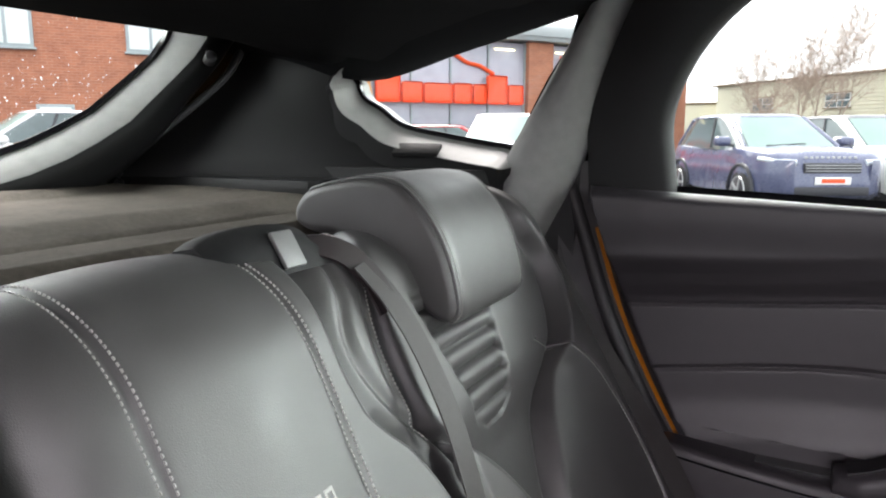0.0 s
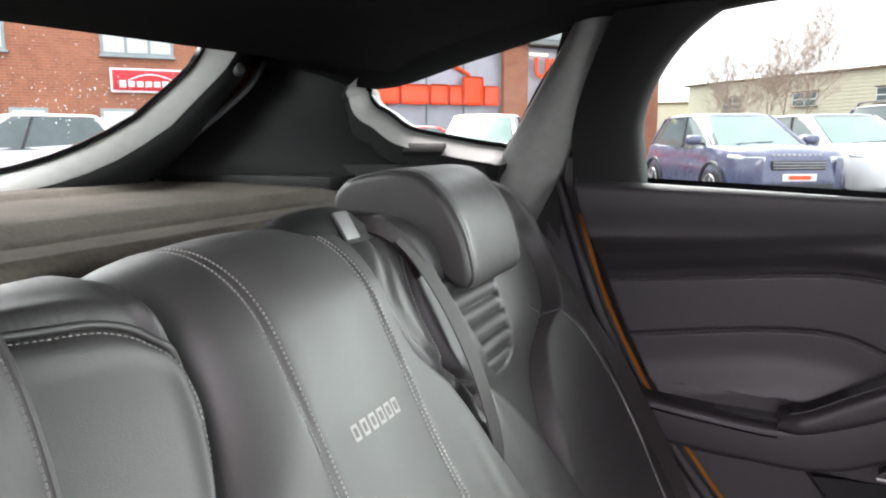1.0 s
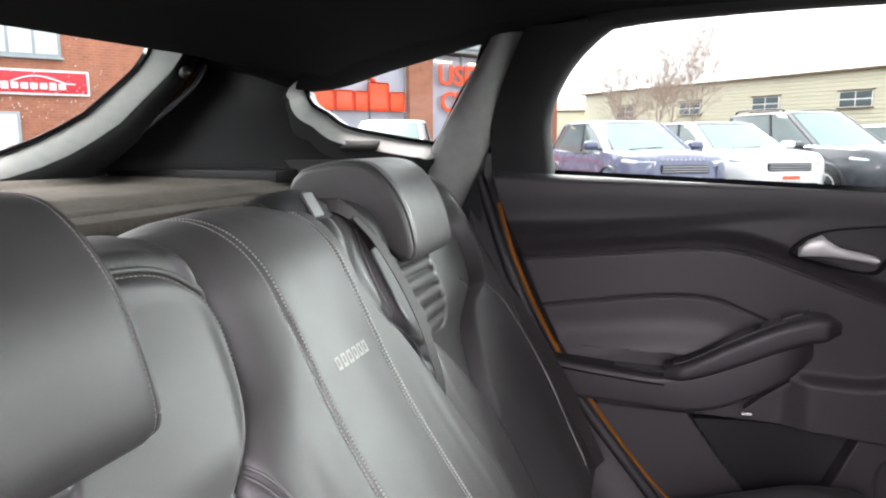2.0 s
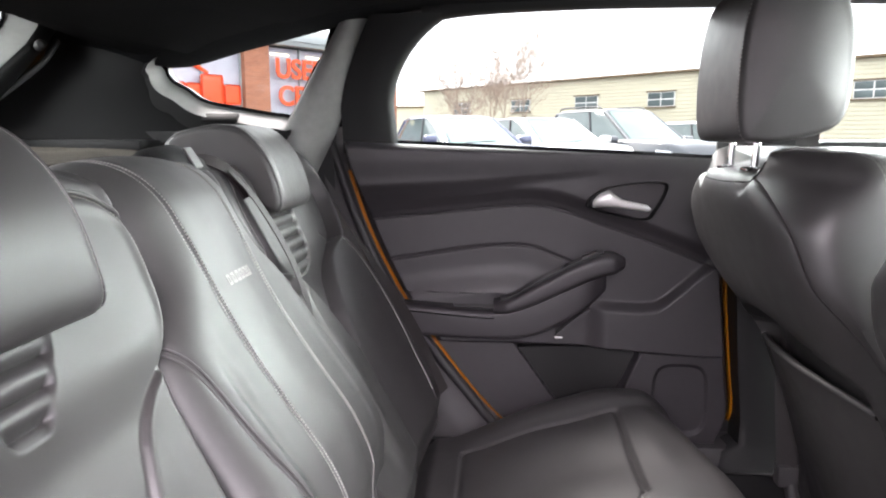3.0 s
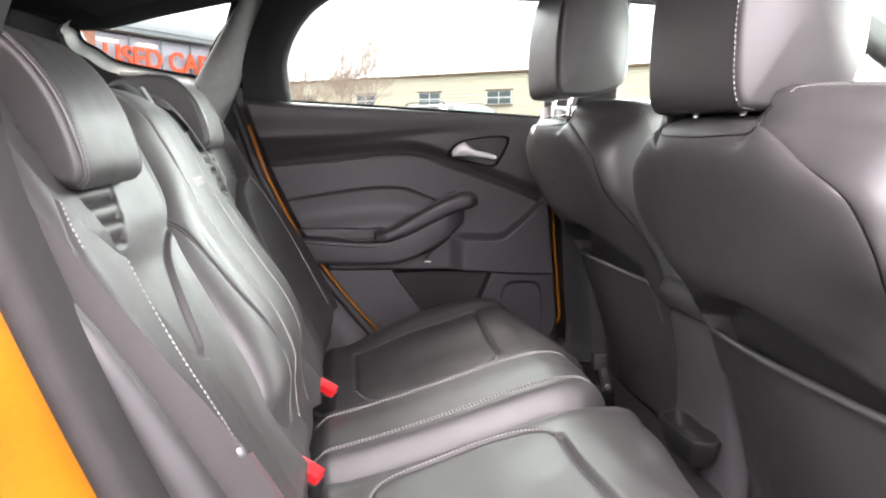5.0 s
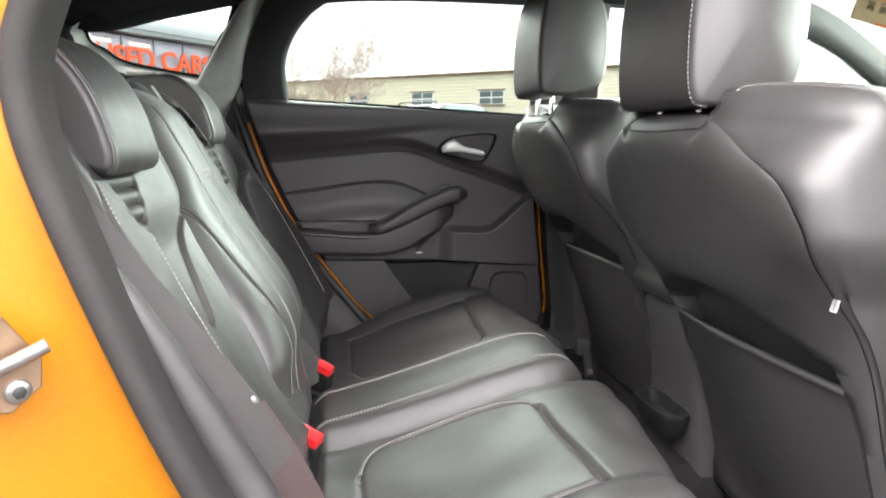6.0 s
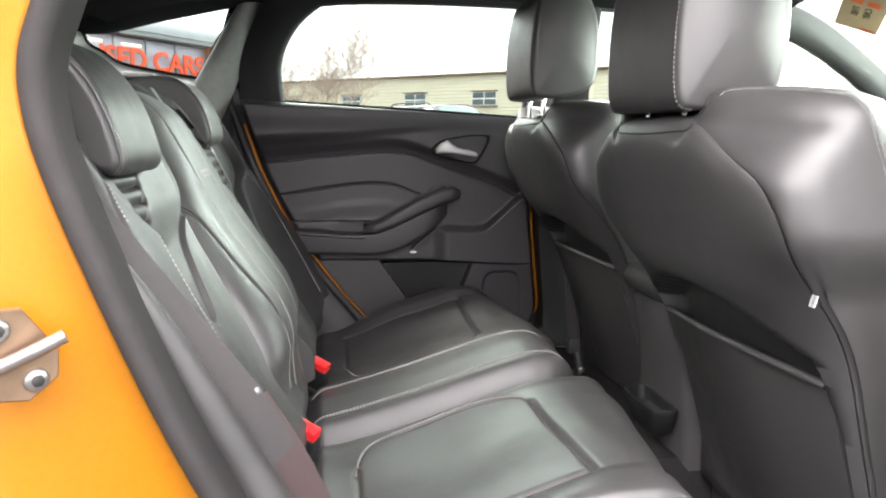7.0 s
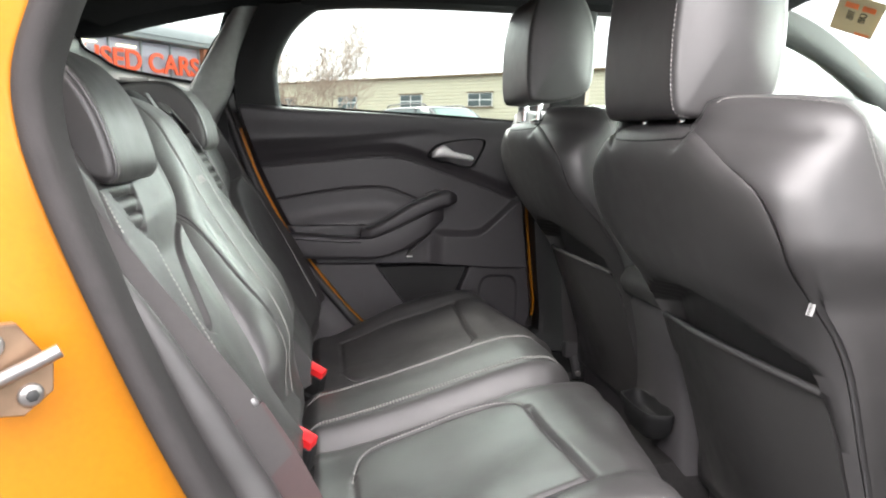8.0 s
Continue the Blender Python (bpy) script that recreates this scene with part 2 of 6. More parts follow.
def stitches(name, points, normals, mat=None, length=0.0030, gap=0.0014, wide=0.0012, lift=0.0006):
    """A row of single thread stitches along points on a surface."""
    mat = mat or THREAD
    verts, faces = [], []
    pts = [Vector(p) for p in points]
    run = [0.0]
    for i in range(1, len(pts)):
        run.append(run[-1] + (pts[i] - pts[i - 1]).length)
    s, i = 0.002, 0
    while s + length < run[-1]:
        ends = []
        for q in (s, s + length):
            while i < len(run) - 2 and run[i + 1] < q:
                i += 1
            u = (q - run[i]) / max(1e-9, run[i + 1] - run[i])
            ends.append((pts[i].lerp(pts[i + 1], u), Vector(normals[i])))
        (a, n), (b, _) = ends
        d = (b - a).normalized()
        w = d.cross(n).normalized() * wide / 2
        n = n.normalized()
        o = len(verts)
        a2, b2, top = a.lerp(b, 0.18), a.lerp(b, 0.82), n * (lift + 0.0004)
        for p, h in ((a, n * -0.0004), (a2, top), (b2, top), (b, n * -0.0004)):
            verts += [p - w - n * 0.0004, p - w * 0.6 + h, p + w * 0.6 + h, p + w - n * 0.0004]
        faces += [(o + 4 * k + j, o + 4 * k + j + 1, o + 4 * k + j + 5, o + 4 * k + j + 4) for k in range(3) for j in range(3)]
        s += length + gap
    return mesh(name, verts, faces, mat, False)


# ---- the car's shell ----
def headliner_z(x, y):
    edge = HEAD_EDGE(x)
    back = smooth((-0.45 - x) / 0.30)
    return edge + (0.06 + 0.10 * back) * (1 - min(1.0, abs(y) / 0.64) ** (2.5 + 3.5 * back))


HEAD_EDGE = curve_of([(-1.05, 1.36), (-0.84, 1.335), (-0.63, 1.289), (-0.44, 1.330), (-0.25, 1.374), (-0.12, 1.396), (0.0, 1.405), (0.6, 1.41), (1.1, 1.41), (1.45, 1.40)])


def build_ceiling():
    def f(u, v):
        x = -0.98 + 2.33 * u
        y = 0.685 - 1.37 * v
        return (x, y, headliner_z(x, y))
    tagged(part("ceiling", sheet("ceiling", 60, 30, f, (0, 0, 0.012), CLOTH)), "black cloth headliner under the car roof", "ceiling", kind="structure")

    def g(u, v):
        x = -1.05 + 2.45 * u
        y = -0.70 + 1.40 * v
        return (x, y, headliner_z(x, y * 0.9) + 0.05 - 0.03 * abs(y / 0.7) ** 3)
    layers = [[Vector(g(i / 30, j / 20)) for j in range(21)] + [Vector(g(i / 30, j / 20)) + Vector((0, 0, 0.004)) for j in range(20, -1, -1)] for i in range(31)]
    tagged(part("roof_panel", loft("roof_panel", layers, ORANGE)), "orange metallic painted car roof panel", "car roof", kind="structure")


def build_floor():
    def f(u, v):
        x = -1.05 + 3.05 * u
        y = -0.72 + 1.44 * v
        tunnel = 0.10 * smooth((0.17 - abs(y)) / 0.08)
        heel = 0.09 * smooth((0.20 - x) / 0.15)
        return (x, y, 0.27 + tunnel + heel + 0.004 * noise.noise((x * 9, y * 9, 0)))
    tagged(part("floor", sheet("floor", 90, 60, f, (0, 0, -0.03), CARPET)), "black carpet on the car floor", "floor", kind="structure")


# line of the rear door's rear shut edge, as x for each z
REAR_EDGE = curve_of([(0.44, 0.15), (0.513, 0.076), (0.60, 0.005), (0.67, -0.047), (0.767, -0.114), (0.916, -0.189), (1.058, -0.238), (1.14, -0.262)])
FRONT_EDGE = curve_of([(0.44, 0.625), (0.50, 0.648), (0.59, 0.640), (0.735, 0.624), (0.846, 0.615), (1.14, 0.598)])


def build_far_wall():
    """Pillars, sill and rear quarter of the side away from the open door."""
    # lower quarter beside the seat, behind the door edge
    def quarter(u, v):
        z = 0.40 + 0.76 * v
        x1 = REAR_EDGE(z) + 0.004
        x = -0.95 + (x1 + 0.95) * u
        return (x, 0.69 + 0.045 * smooth((u - 0.93) / 0.05) - 0.10 * smooth((0.5 - u) / 0.5) * (1 - v * 0.4), z)
    tagged(part("wall_far_quarter", sheet("wall_far_quarter", 24, 24, quarter, (0, 0.05, 0), HARD)), "dark plastic trim beside the rear seat", "interior trim", kind="structure")
    # door frame seal: a rubber lip that follows the shut edge
    pts = open_curve([(REAR_EDGE(z) - 0.020, 0.708, z) for z in (0.42, 0.52, 0.62, 0.75, 0.9, 1.05, 1.14)]
                     + [(-0.268, 0.700, 1.20), (-0.235, 0.688, 1.285), (-0.165, 0.672, 1.36), (-0.06, 0.658, 1.402), (0.15, 0.650, 1.418), (0.5, 0.650, 1.42), (0.95, 0.650, 1.41)], 8)
    tagged(part("door_seal_far", tube("door_seal_far", pts, 0.012, RUBBER)), "black rubber door seal", "door seal", kind="structure")
    # sill
    sill = box("sill_far", (1.6, 0.12, 0.17), HARD, 0.02, (0.55, 0.735, 0.345))
    tagged(part("sill_far", sill), "dark plastic door sill trim", "door sill", kind="structure")
    # B pillar
    keys = [(0.44, 0.655, 0.765), (0.50, 0.656, 0.76), (0.60, 0.645, 0.75), (0.85, 0.624, 0.745), (1.05, 0.625, 0.76), (1.25, 0.70, 0.79), (1.42, 0.72, 0.80)]
    rings = []
    for z, xa, xb in [(0.30, 0.60, 0.80), (0.42, 0.62, 0.78)] + keys:
        y = 0.665 - 0.03 * max(0, z - 1.0) / 0.4
        rings.append([(xa, y + 0.07, z), (xa + 0.004, y + 0.008, z), (xa + 0.02, y, z), (xb - 0.02, y, z), (xb - 0.004, y + 0.008, z), (xb, y + 0.07, z)])
    # added dark filler: hides the body side and gives the shut gap its shade
    tagged(part("shut_gap_shade", box("shut_gap_shade", (0.16, 0.012, 0.80), RUBBER, 0.002, (0.68, 0.772, 0.80))), "dark filler panel for the shade in the gap between the far doors", "door seal", kind="structure")
    tagged(part("pillar_b_far", loft("pillar_b_far", rings, TRIM)), "dark plastic pillar trim between the doors", "pillar", kind="structure")
    # lower front side panel beyond the pillar
    tagged(part("wall_far_front", box("wall_far_front", (1.25, 0.06, 0.74), DOORSKIN, 0.02, (1.40, 0.70, 0.76))), "dark trim panel of the front passenger door", "door panel", kind="structure")


WINDOW_REAR = curve_of([(1.12, -0.122), (1.16, -0.128), (1.226, -0.130), (1.288, -0.108), (1.344, -0.067), (1.387, -0.012), (1.40, 0.02)])


def build_body_sides():
    """Painted outer body sides that close the car behind its trim."""
    def side(u, v):
        x = -1.12 + 3.2 * u
        z = 0.16 + 0.92 * v
        return (x, 0.815 + 0.035 * math.sin(math.pi * v), z)
    tagged(part("body_side_far", sheet("body_side_far", 30, 16, side, (0, -0.02, 0), ORANGE)), "orange metallic painted outer body side", "car body", kind="structure")
    # body behind the quarter light: a frame of four strips
    for name, quad in (("body_strip", [(-1.10, 1.02), (-0.64, 1.02), (-0.66, 1.42), (-1.00, 1.45)]), ("body_strip", [(-0.66, 1.02), (-0.20, 1.02), (-0.20, 1.178), (-0.66, 1.195)]),
                       ("body_strip", [(-0.34, 1.17), (-0.19, 1.17), (-0.13, 1.43), (-0.25, 1.43)]), ("body_strip", [(-0.66, 1.31), (-0.25, 1.39), (-0.25, 1.44), (-0.70, 1.44)])):
        q = [Vector((x, 0.775 - 0.25 * (z - 1.02), z)) for x, z in quad]
        me = loft(name, [q, [p + Vector((0, 0.02, 0)) for p in q]], GLOSSBLACK if quad[0][0] in (-0.34, -0.66) and quad[1][1] < 1.2 else ORANGE, angle=30)
        tagged(part(name, me), "orange painted body panel round the quarter light", "car body", kind="structure")


def build_far_frames():
    """Window frame of the far rear door above the belt, and the pillar behind it."""
    # C pillar trim between the door window and the rear quarter light
    inner = [(-0.205, 1.440), (-0.366, 1.163), (-0.420, 1.04)]
    outer = [(-0.150, 1.445), (-0.262, 1.150), (-0.318, 1.03)]
    rings = []
    def along(keys):
        pts = [Vector((x, 0, z)) for x, z in keys]
        return [a.lerp(b, k / 6) for a, b in zip(pts, pts[1:]) for k in range(6)] + [pts[-1]]
    for p, q in zip(along(inner), along(outer)):
        ring = [(p.lerp(q, u), y) for u, y in ((0.0, 0.655), (0.04, 0.645), (0.12, 0.639), (0.28, 0.636), (0.45, 0.638), (0.60, 0.643), (0.74, 0.651), (0.87, 0.662), (1.0, 0.676), (1.0, 0.70), (0.0, 0.70))]
        rings.append([(c.x, y, c.z) for c, y in ring])
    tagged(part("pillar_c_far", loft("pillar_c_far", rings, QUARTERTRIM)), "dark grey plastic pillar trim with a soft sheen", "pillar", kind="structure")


LUG_X = curve_of([(1.148, -1.01), (1.22, -0.955), (1.30, -0.895), (1.36, -0.865)])
LUG_Y = curve_of([(1.148, 0.485), (1.22, 0.555), (1.30, 0.625), (1.36, 0.645)])
LIGHT_X = curve_of([(1.128, -0.50), (1.150, -0.54), (1.175, -0.575), (1.21, -0.628), (1.25, -0.658), (1.30, -0.646), (1.37, -0.60)])


def build_quarter_panel():
    """Dark trim between the quarter light and the tailgate, with the light's frame."""
    def f(u, v):
        # u along the car from the tailgate to the quarter light, v upwards
        z0, z1 = 1.128, 1.365
        z = z0 + (z1 - z0) * v
        a = Vector((LUG_X(z), LUG_Y(z), z))
        b = Vector((LIGHT_X(z) - 0.006, 0.642, z))
        q = a.lerp(b, u)
        return q + Vector((0, -0.012 * math.sin(math.pi * u) * math.sin(math.pi * v), 0))
    tagged(part("wall_far_luggage", sheet("wall_far_luggage", 20, 14, f, (0, 0.04, 0), LUGGAGETRIM)), "dark plastic trim beside the luggage space", "interior trim", kind="structure")

    def low(u, v):
        x = -1.05 + 0.78 * u
        return (x, 0.60 - 0.035 * smooth((0.5 - u) / 0.5) + 0.10 * smooth((u - 0.80) / 0.20), 0.80 + 0.348 * v)
    tagged(part("wall_far_lower", sheet("wall_far_lower", 16, 8, low, (0, 0.04, 0), TRIM)), "dark luggage side trim under the quarter light", "interior trim", kind="structure")
    # frame round the quarter light: outer points on the inside trim, inner points at the glass
    glass = [(-0.626, 1.302), (-0.636, 1.282), (-0.624, 1.260), (-0.592, 1.242), (-0.549, 1.215), (-0.467, 1.198), (-0.375, 1.184), (-0.350, 1.190), (-0.300, 1.282), (-0.250, 1.355), (-0.254, 1.381), (-0.440, 1.338)]
    g = closed_curve([(x, 0.668, z) for x, z in glass], 8)
    t, flange = [], []
    for k, p in enumerate(g):
        e = g[(k + 3) % len(g)] - g[k - 3]
        n = Vector((-e.z, 0, e.x)).normalized()
        if n.dot(p - Vector((-0.42, 0.668, 1.27))) < 0:
            n = -n
        low = smooth((0.45 - n.z) / 0.6)
        wide = 0.006 + low * (0.006 + 0.004 * max(0.0, -n.x) + 0.019 * max(0.0, -n.z) + 0.002 * max(0.0, n.x))
        q = p + n * wide
        t.append(Vector((q.x, 0.620 + 0.036 * smooth((n.x - 0.15) / 0.4), q.z)))
        q = q + n * (0.002 + (0.012 + 0.020 * smooth((-n.z - 0.6) / 0.3)) * smooth((0.25 - n.x) / 0.35) * low)
        flange.append(Vector((q.x, t[-1].y + 0.006, q.z)))
    rings = [t, [a.lerp(b, 0.04) + Vector((0, -0.002, 0)) for a, b in zip(t, g)], [a.lerp(b, 0.5) for a, b in zip(t, g)], [a.lerp(b, 0.85) + Vector((0, 0.004, 0)) for a, b in zip(t, g)], g, [p + Vector((0, 0.03, 0)) for p in g]]
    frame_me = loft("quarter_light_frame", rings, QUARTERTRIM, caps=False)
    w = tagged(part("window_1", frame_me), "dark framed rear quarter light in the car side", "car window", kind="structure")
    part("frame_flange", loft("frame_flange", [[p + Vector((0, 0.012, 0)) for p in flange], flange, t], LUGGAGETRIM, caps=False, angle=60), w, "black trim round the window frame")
    rim = list(g)
    part("window_seal", tube("window_seal", [p + Vector((0, -0.002, 0)) for p in rim + rim[:1]], 0.0045, GLOSSBLACK, 6), w, "gloss black edge seal")
    c = sum(g, Vector()) / len(g)
    pane = mesh("pane", [c] + [p + Vector((0, 0.012, 0)) for p in g], [(0, i + 1, (i + 1) % len(g) + 1) for i in range(len(g))], TINTED)
    o = part("pane", pane, w)
    o.visible_shadow = False


# ---- tailgate ----
GLASS_HALF = curve_of([(1.135, 0.02), (1.150, 0.16), (1.18, 0.285), (1.222, 0.374), (1.26, 0.43), (1.28, 0.446), (1.34, 0.50), (1.39, 0.520), (1.42, 0.519), (1.45, 0.495), (1.475, 0.42), (1.49, 0.25), (1.495, 0.02)])


def tail_x(y, z):
    return -1.08 + 0.3 * (z - 1.13) + 0.35 * y * y


def build_tailgate():
    t = thing("tailgate", "closed dark trimmed tailgate with a rain-spotted rear window", "tailgate", at=pose(0, 0, -0.015))
    zs = [1.135, 1.14, 1.15, 1.165, 1.18, 1.20, 1.222, 1.25, 1.28, 1.31, 1.34, 1.37, 1.39, 1.41, 1.43, 1.45, 1.465, 1.475, 1.485, 1.491, 1.495]
    ring = [(GLASS_HALF(z), z) for z in zs]
    ring = ring + [(-y, z) for y, z in reversed(ring)]
    loops = []
    for s, lift in ((0.0, -0.006), (0.0, 0.006), (0.12, 0.028), (0.26, 0.054), (0.30, 0.058), (0.40, 0.064), (0.55, 0.060), (0.85, 0.050), (1.0, 0.034), (1.05, -0.02), (1.9, -0.05)):
        loop = []
        for k, (y, z) in enumerate(ring):
            yo = y * 1.0 + (0.085 if y >= 0 else -0.085) * (1 if abs(y) > 0.03 else abs(y) / 0.03)
            zo = z + (-0.085 * smooth((1.36 - z) / 0.2) + 0.03 * smooth((z - 1.40) / 0.05))
            yy, zz = y + (yo - y) * s, z + (zo - z) * s
            loop.append((tail_x(yy, zz) + lift, yy, zz))
        loops.append(loop)
    # one moulding in two colours: pale for the lit bevel, near-black for the shaded rest
    part("inner_bevel", loft("inner_bevel", loops[:5], QUARTERTRIM, caps=False, angle=60), t, "plastic bevel round the rear window, coloured lighter as if lit")
    part("inner_frame", loft("inner_frame", loops[4:], LUGGAGETRIM, caps=False, angle=60), t, "plastic frame round the rear window, coloured darker as if shaded")
    g = [(tail_x(y, z) - 0.002, y, z) for y, z in ring]
    half = len(zs)
    faces, verts = [], []
    cols = 14
    for z in zs:
        w = GLASS_HALF(z)
        for c in range(cols + 1):
            y = -w + 2 * w * c / cols
            verts.append((tail_x(y, z) - 0.002, y, z))
    for j in range(len(zs) - 1):
        for c in range(cols):
            a = j * (cols + 1) + c
            faces.append((a, a + 1, a + cols + 2, a + cols + 1))
    pane = part("pane", mesh("pane", verts, faces, GLASS), t)
    pane.visible_shadow = False
    edge = [Vector(p) + Vector((0.004, 0, 0)) for p in g] + [Vector(g[0]) + Vector((0.004, 0, 0))]
    part("black_border", tube("black_border", edge, 0.008, GLOSSBLACK, 6), t)
    # rubber stop on the frame
    part("rubber_stop", disc("rubber_stop", 0.010, 0.018, RUBBER), t, at=pose(tail_x(0.541, 1.335) + 0.066, 0.545, 1.335, 0, 70, -30))
    # lower inner panel
    def low(u, v):
        y = -0.56 + 1.12 * u
        z = 0.60 + 0.53 * v - 0.02
        return (tail_x(y * 0.8, 1.10) + 0.02, y, z)
    part("lower_panel", sheet("lower_panel", 12, 6, low, (-0.05, 0, 0), HARD), t)
    # drops of rain on the glass
    rnd = random.Random(5)
    verts, faces = [], []
    for _ in range(1000):
        z = 1.17 + 0.28 * rnd.random()
        clump = rnd.choice((1.40, 1.44, 1.30, 1.26, 1.29, None))
        if clump:
            z = min(1.45, max(1.16, rnd.gauss(clump, 0.018)))
        w = GLASS_HALF(z) - 0.01
        y = rnd.uniform(-w, w)
        r = rnd.choice((0.0005, 0.0006, 0.0007, 0.0008, 0.0010, 0.0013))
        o, m = len(verts), 7
        p = Vector((tail_x(y, z) - 0.003, y, z))
        for rr, h in ((r, 0), (r * 0.6, -r * 0.6)):
            for k in range(m):
                verts.append(p + Vector((h, rr * math.cos(2 * math.pi * k / m), rr * 1.2 * math.sin(2 * math.pi * k / m))))
        for k in range(m):
            faces.append((o + k, o + (k + 1) % m, o + m + (k + 1) % m, o + m + k))
        faces.append(tuple(o + m + k for k in range(m)))
    drops = material("rain_water", (0.75, 0.8, 0.82), 0.05)
    tagged(part("rain_drops", mesh("rain_drops", verts, faces, drops), t, "rain drops on the rear glass"), kind="stuff")


def build_body_gap():
    """The painted body edge round the tailgate, seen as a thin orange line in the gap."""
    pts = open_curve([(-0.90, 0.600, 1.20), (-0.865, 0.645, 1.27), (-0.83, 0.672, 1.34), (-0.80, 0.680, 1.395), (-0.78, 0.67, 1.43)], 8)
    tagged(part("body_edge_tailgate", tube("body_edge_tailgate", pts, 0.012, ORANGE)), "orange painted body edge at the tailgate gap", "body edge", kind="structure")
    pts = open_curve([(LUG_X(z) + 0.004, LUG_Y(z) - 0.004, z) for z in (1.10, 1.148, 1.185, 1.22, 1.26, 1.30, 1.33, 1.36, 1.40)], 6)
    tagged(part("tailgate_seal", tube("tailgate_seal", pts, 0.008, RUBBER)), "black rubber seal round the tailgate opening", "door seal", kind="structure")


def build_parcel_shelf():
    for y in (0.56, -0.56):
        tagged(part("rear_corner_trim", box("rear_corner_trim", (0.16, 0.22, 0.16), TRIM, 0.02, (-1.03, y, 1.020))), "dark plastic trim at the tailgate corner", "interior trim", kind="structure")
    t = thing("parcel_shelf", "dark brown felt parcel shelf behind the rear seats", "parcel shelf")

    def f(u, v):
        x = -0.50 - 0.50 * u
        half = 0.56 - 0.10 * smooth((u - 0.55) / 0.45)
        y = -half + 2 * half * v
        dish = 0.020 * smooth((0.30 - abs(y) * 0.62) / 0.04) * smooth((u - 0.32) / 0.06) * smooth((0.92 - u) / 0.06)
        return (x, y, 1.095 + 0.012 * u + 0.012 * smooth((u - 0.2) / 0.1) - dish * 0.5 - 0.011 * bell((u - 0.17) / 0.016) * smooth((0.50 - abs(y)) / 0.08) + 0.001 * noise.noise((x * 60, y * 60, 0)))
    part("panel", sheet("panel", 60, 80, f, (0, 0, -0.03), FELT), t)
    part("front_lip", tube("front_lip", [(-0.497, -0.56 + 1.12 * i / 20, 1.083) for i in range(21)], 0.016, FELT, 10), t, "rolled front edge of the felt shelf")
    for y in (0.60, -0.60):
        part("shelf_ledge", box("shelf_ledge", (0.54, 0.15, 0.03), TRIM, 0.008, (-0.90, y * 0.985, 1.116)), t, "black plastic ledge")


# ---- rear seats ----
WINE = material("wine_webbing", (0.013, 0.008, 0.009), 0.65, vary=0.2, scale=120, bump=0.3, bump_scale=1500)
LAPWEB = material("wine_red_webbing", (0.032, 0.017, 0.017), 0.6, vary=0.2, scale=120, bump=0.3, bump_scale=1500)
EMBLEM = material("satin_metal_emblem", (0.25, 0.24, 0.235), 0.58, metal=0.8, vary=0.1)
BU, BN = Vector((-0.479, 0, 0.878)), Vector((0.878, 0, 0.479))
BACK0 = Vector((-0.05, 0, 0.50))


def roll_path(s, top, r):
    """A backrest's line from its foot upwards, rolling back over its top: (along, out, angle)."""
    if s <= top:
        return s, 0.0, 0.0
    a = min((s - top) / r, radians(115))
    along, out = top + r * math.sin(a), -r * (1 - math.cos(a))
    rest = (s - top) - a * r
    if rest > 0:
        along += rest * math.cos(a)
        out -= rest * math.sin(a)
    return along, out, a


def back_point(y, s, d, top, r):
    along, out, a = roll_path(s, top, r)
    return BACK0 + Vector((0, y, 0)) + BU * (along + d * math.sin(a)) + BN * (out + d * math.cos(a))


def back_normal(s, top, r):
    a = roll_path(s, top, r)[2]
    return (BN * math.cos(a) + BU * math.sin(a)).normalized()


MID_HALF = curve_of([(0.0, 0.215), (0.2, 0.206), (0.31, 0.200), (0.385, 0.190), (0.436, 0.179), (0.478, 0.160), (0.50, 0.141), (0.525, 0.123), (0.57, 0.116), (0.61, 0.120), (0.642, 0.131), (0.67, 0.155), (0.74, 0.185)])
MID_NEAR = curve_of([(0.0, 0.224), (0.05, 0.234), (0.10, 0.247), (0.157, 0.252), (0.20, 0.236), (0.25, 0.222), (0.30, 0.214), (0.40, 0.210), (0.443, 0.201), (0.478, 0.180), (0.51, 0.155), (0.54, 0.140), (0.58, 0.132), (0.62, 0.134), (0.65, 0.145), (0.68, 0.165), (0.74, 0.185)])
SHIELD_NEAR = curve_of([(0.278, 0.0), (0.286, 0.012), (0.294, 0.029), (0.328, 0.049), (0.363, 0.067), (0.40, 0.091), (0.427, 0.120), (0.45, 0.158), (0.485, 0.190), (0.53, 0.212), (0.58, 0.222), (0.64, 0.20), (0.76, 0.19)])
SHIELD = curve_of([(0.255, 0.0), (0.28, 0.010), (0.315, 0.024), (0.34, 0.036), (0.38, 0.060), (0.405, 0.078), (0.433, 0.106), (0.455, 0.138), (0.485, 0.180), (0.53, 0.212), (0.58, 0.222), (0.64, 0.20), (0.76, 0.19)])
OUTER_EDGE = curve_of([(0.0, 0.680), (0.12, 0.692), (0.3, 0.690), (0.5, 0.675), (0.60, 0.645), (0.66, 0.60), (0.72, 0.56)])
SEAT_Y = 0.365
MID_TOP, MID_R, OUT_TOP, OUT_R = 0.588, 0.060, 0.615, 0.05


PIPE = curve_of([(0.08, 0.172), (0.13, 0.160), (0.178, 0.153), (0.254, 0.158), (0.321, 0.166), (0.38, 0.171), (0.43, 0.179), (0.47, 0.192)])


# the centre backrest swells at the small of the back and turns in at its foot
LUMBAR = curve_of([(0.0, -0.065), (0.06, -0.050), (0.116, -0.026), (0.162, 0.0), (0.232, 0.0095), (0.305, 0.004), (0.37, -0.002), (0.433, -0.005), (0.489, -0.004), (0.56, -0.001), (0.62, 0.0)])


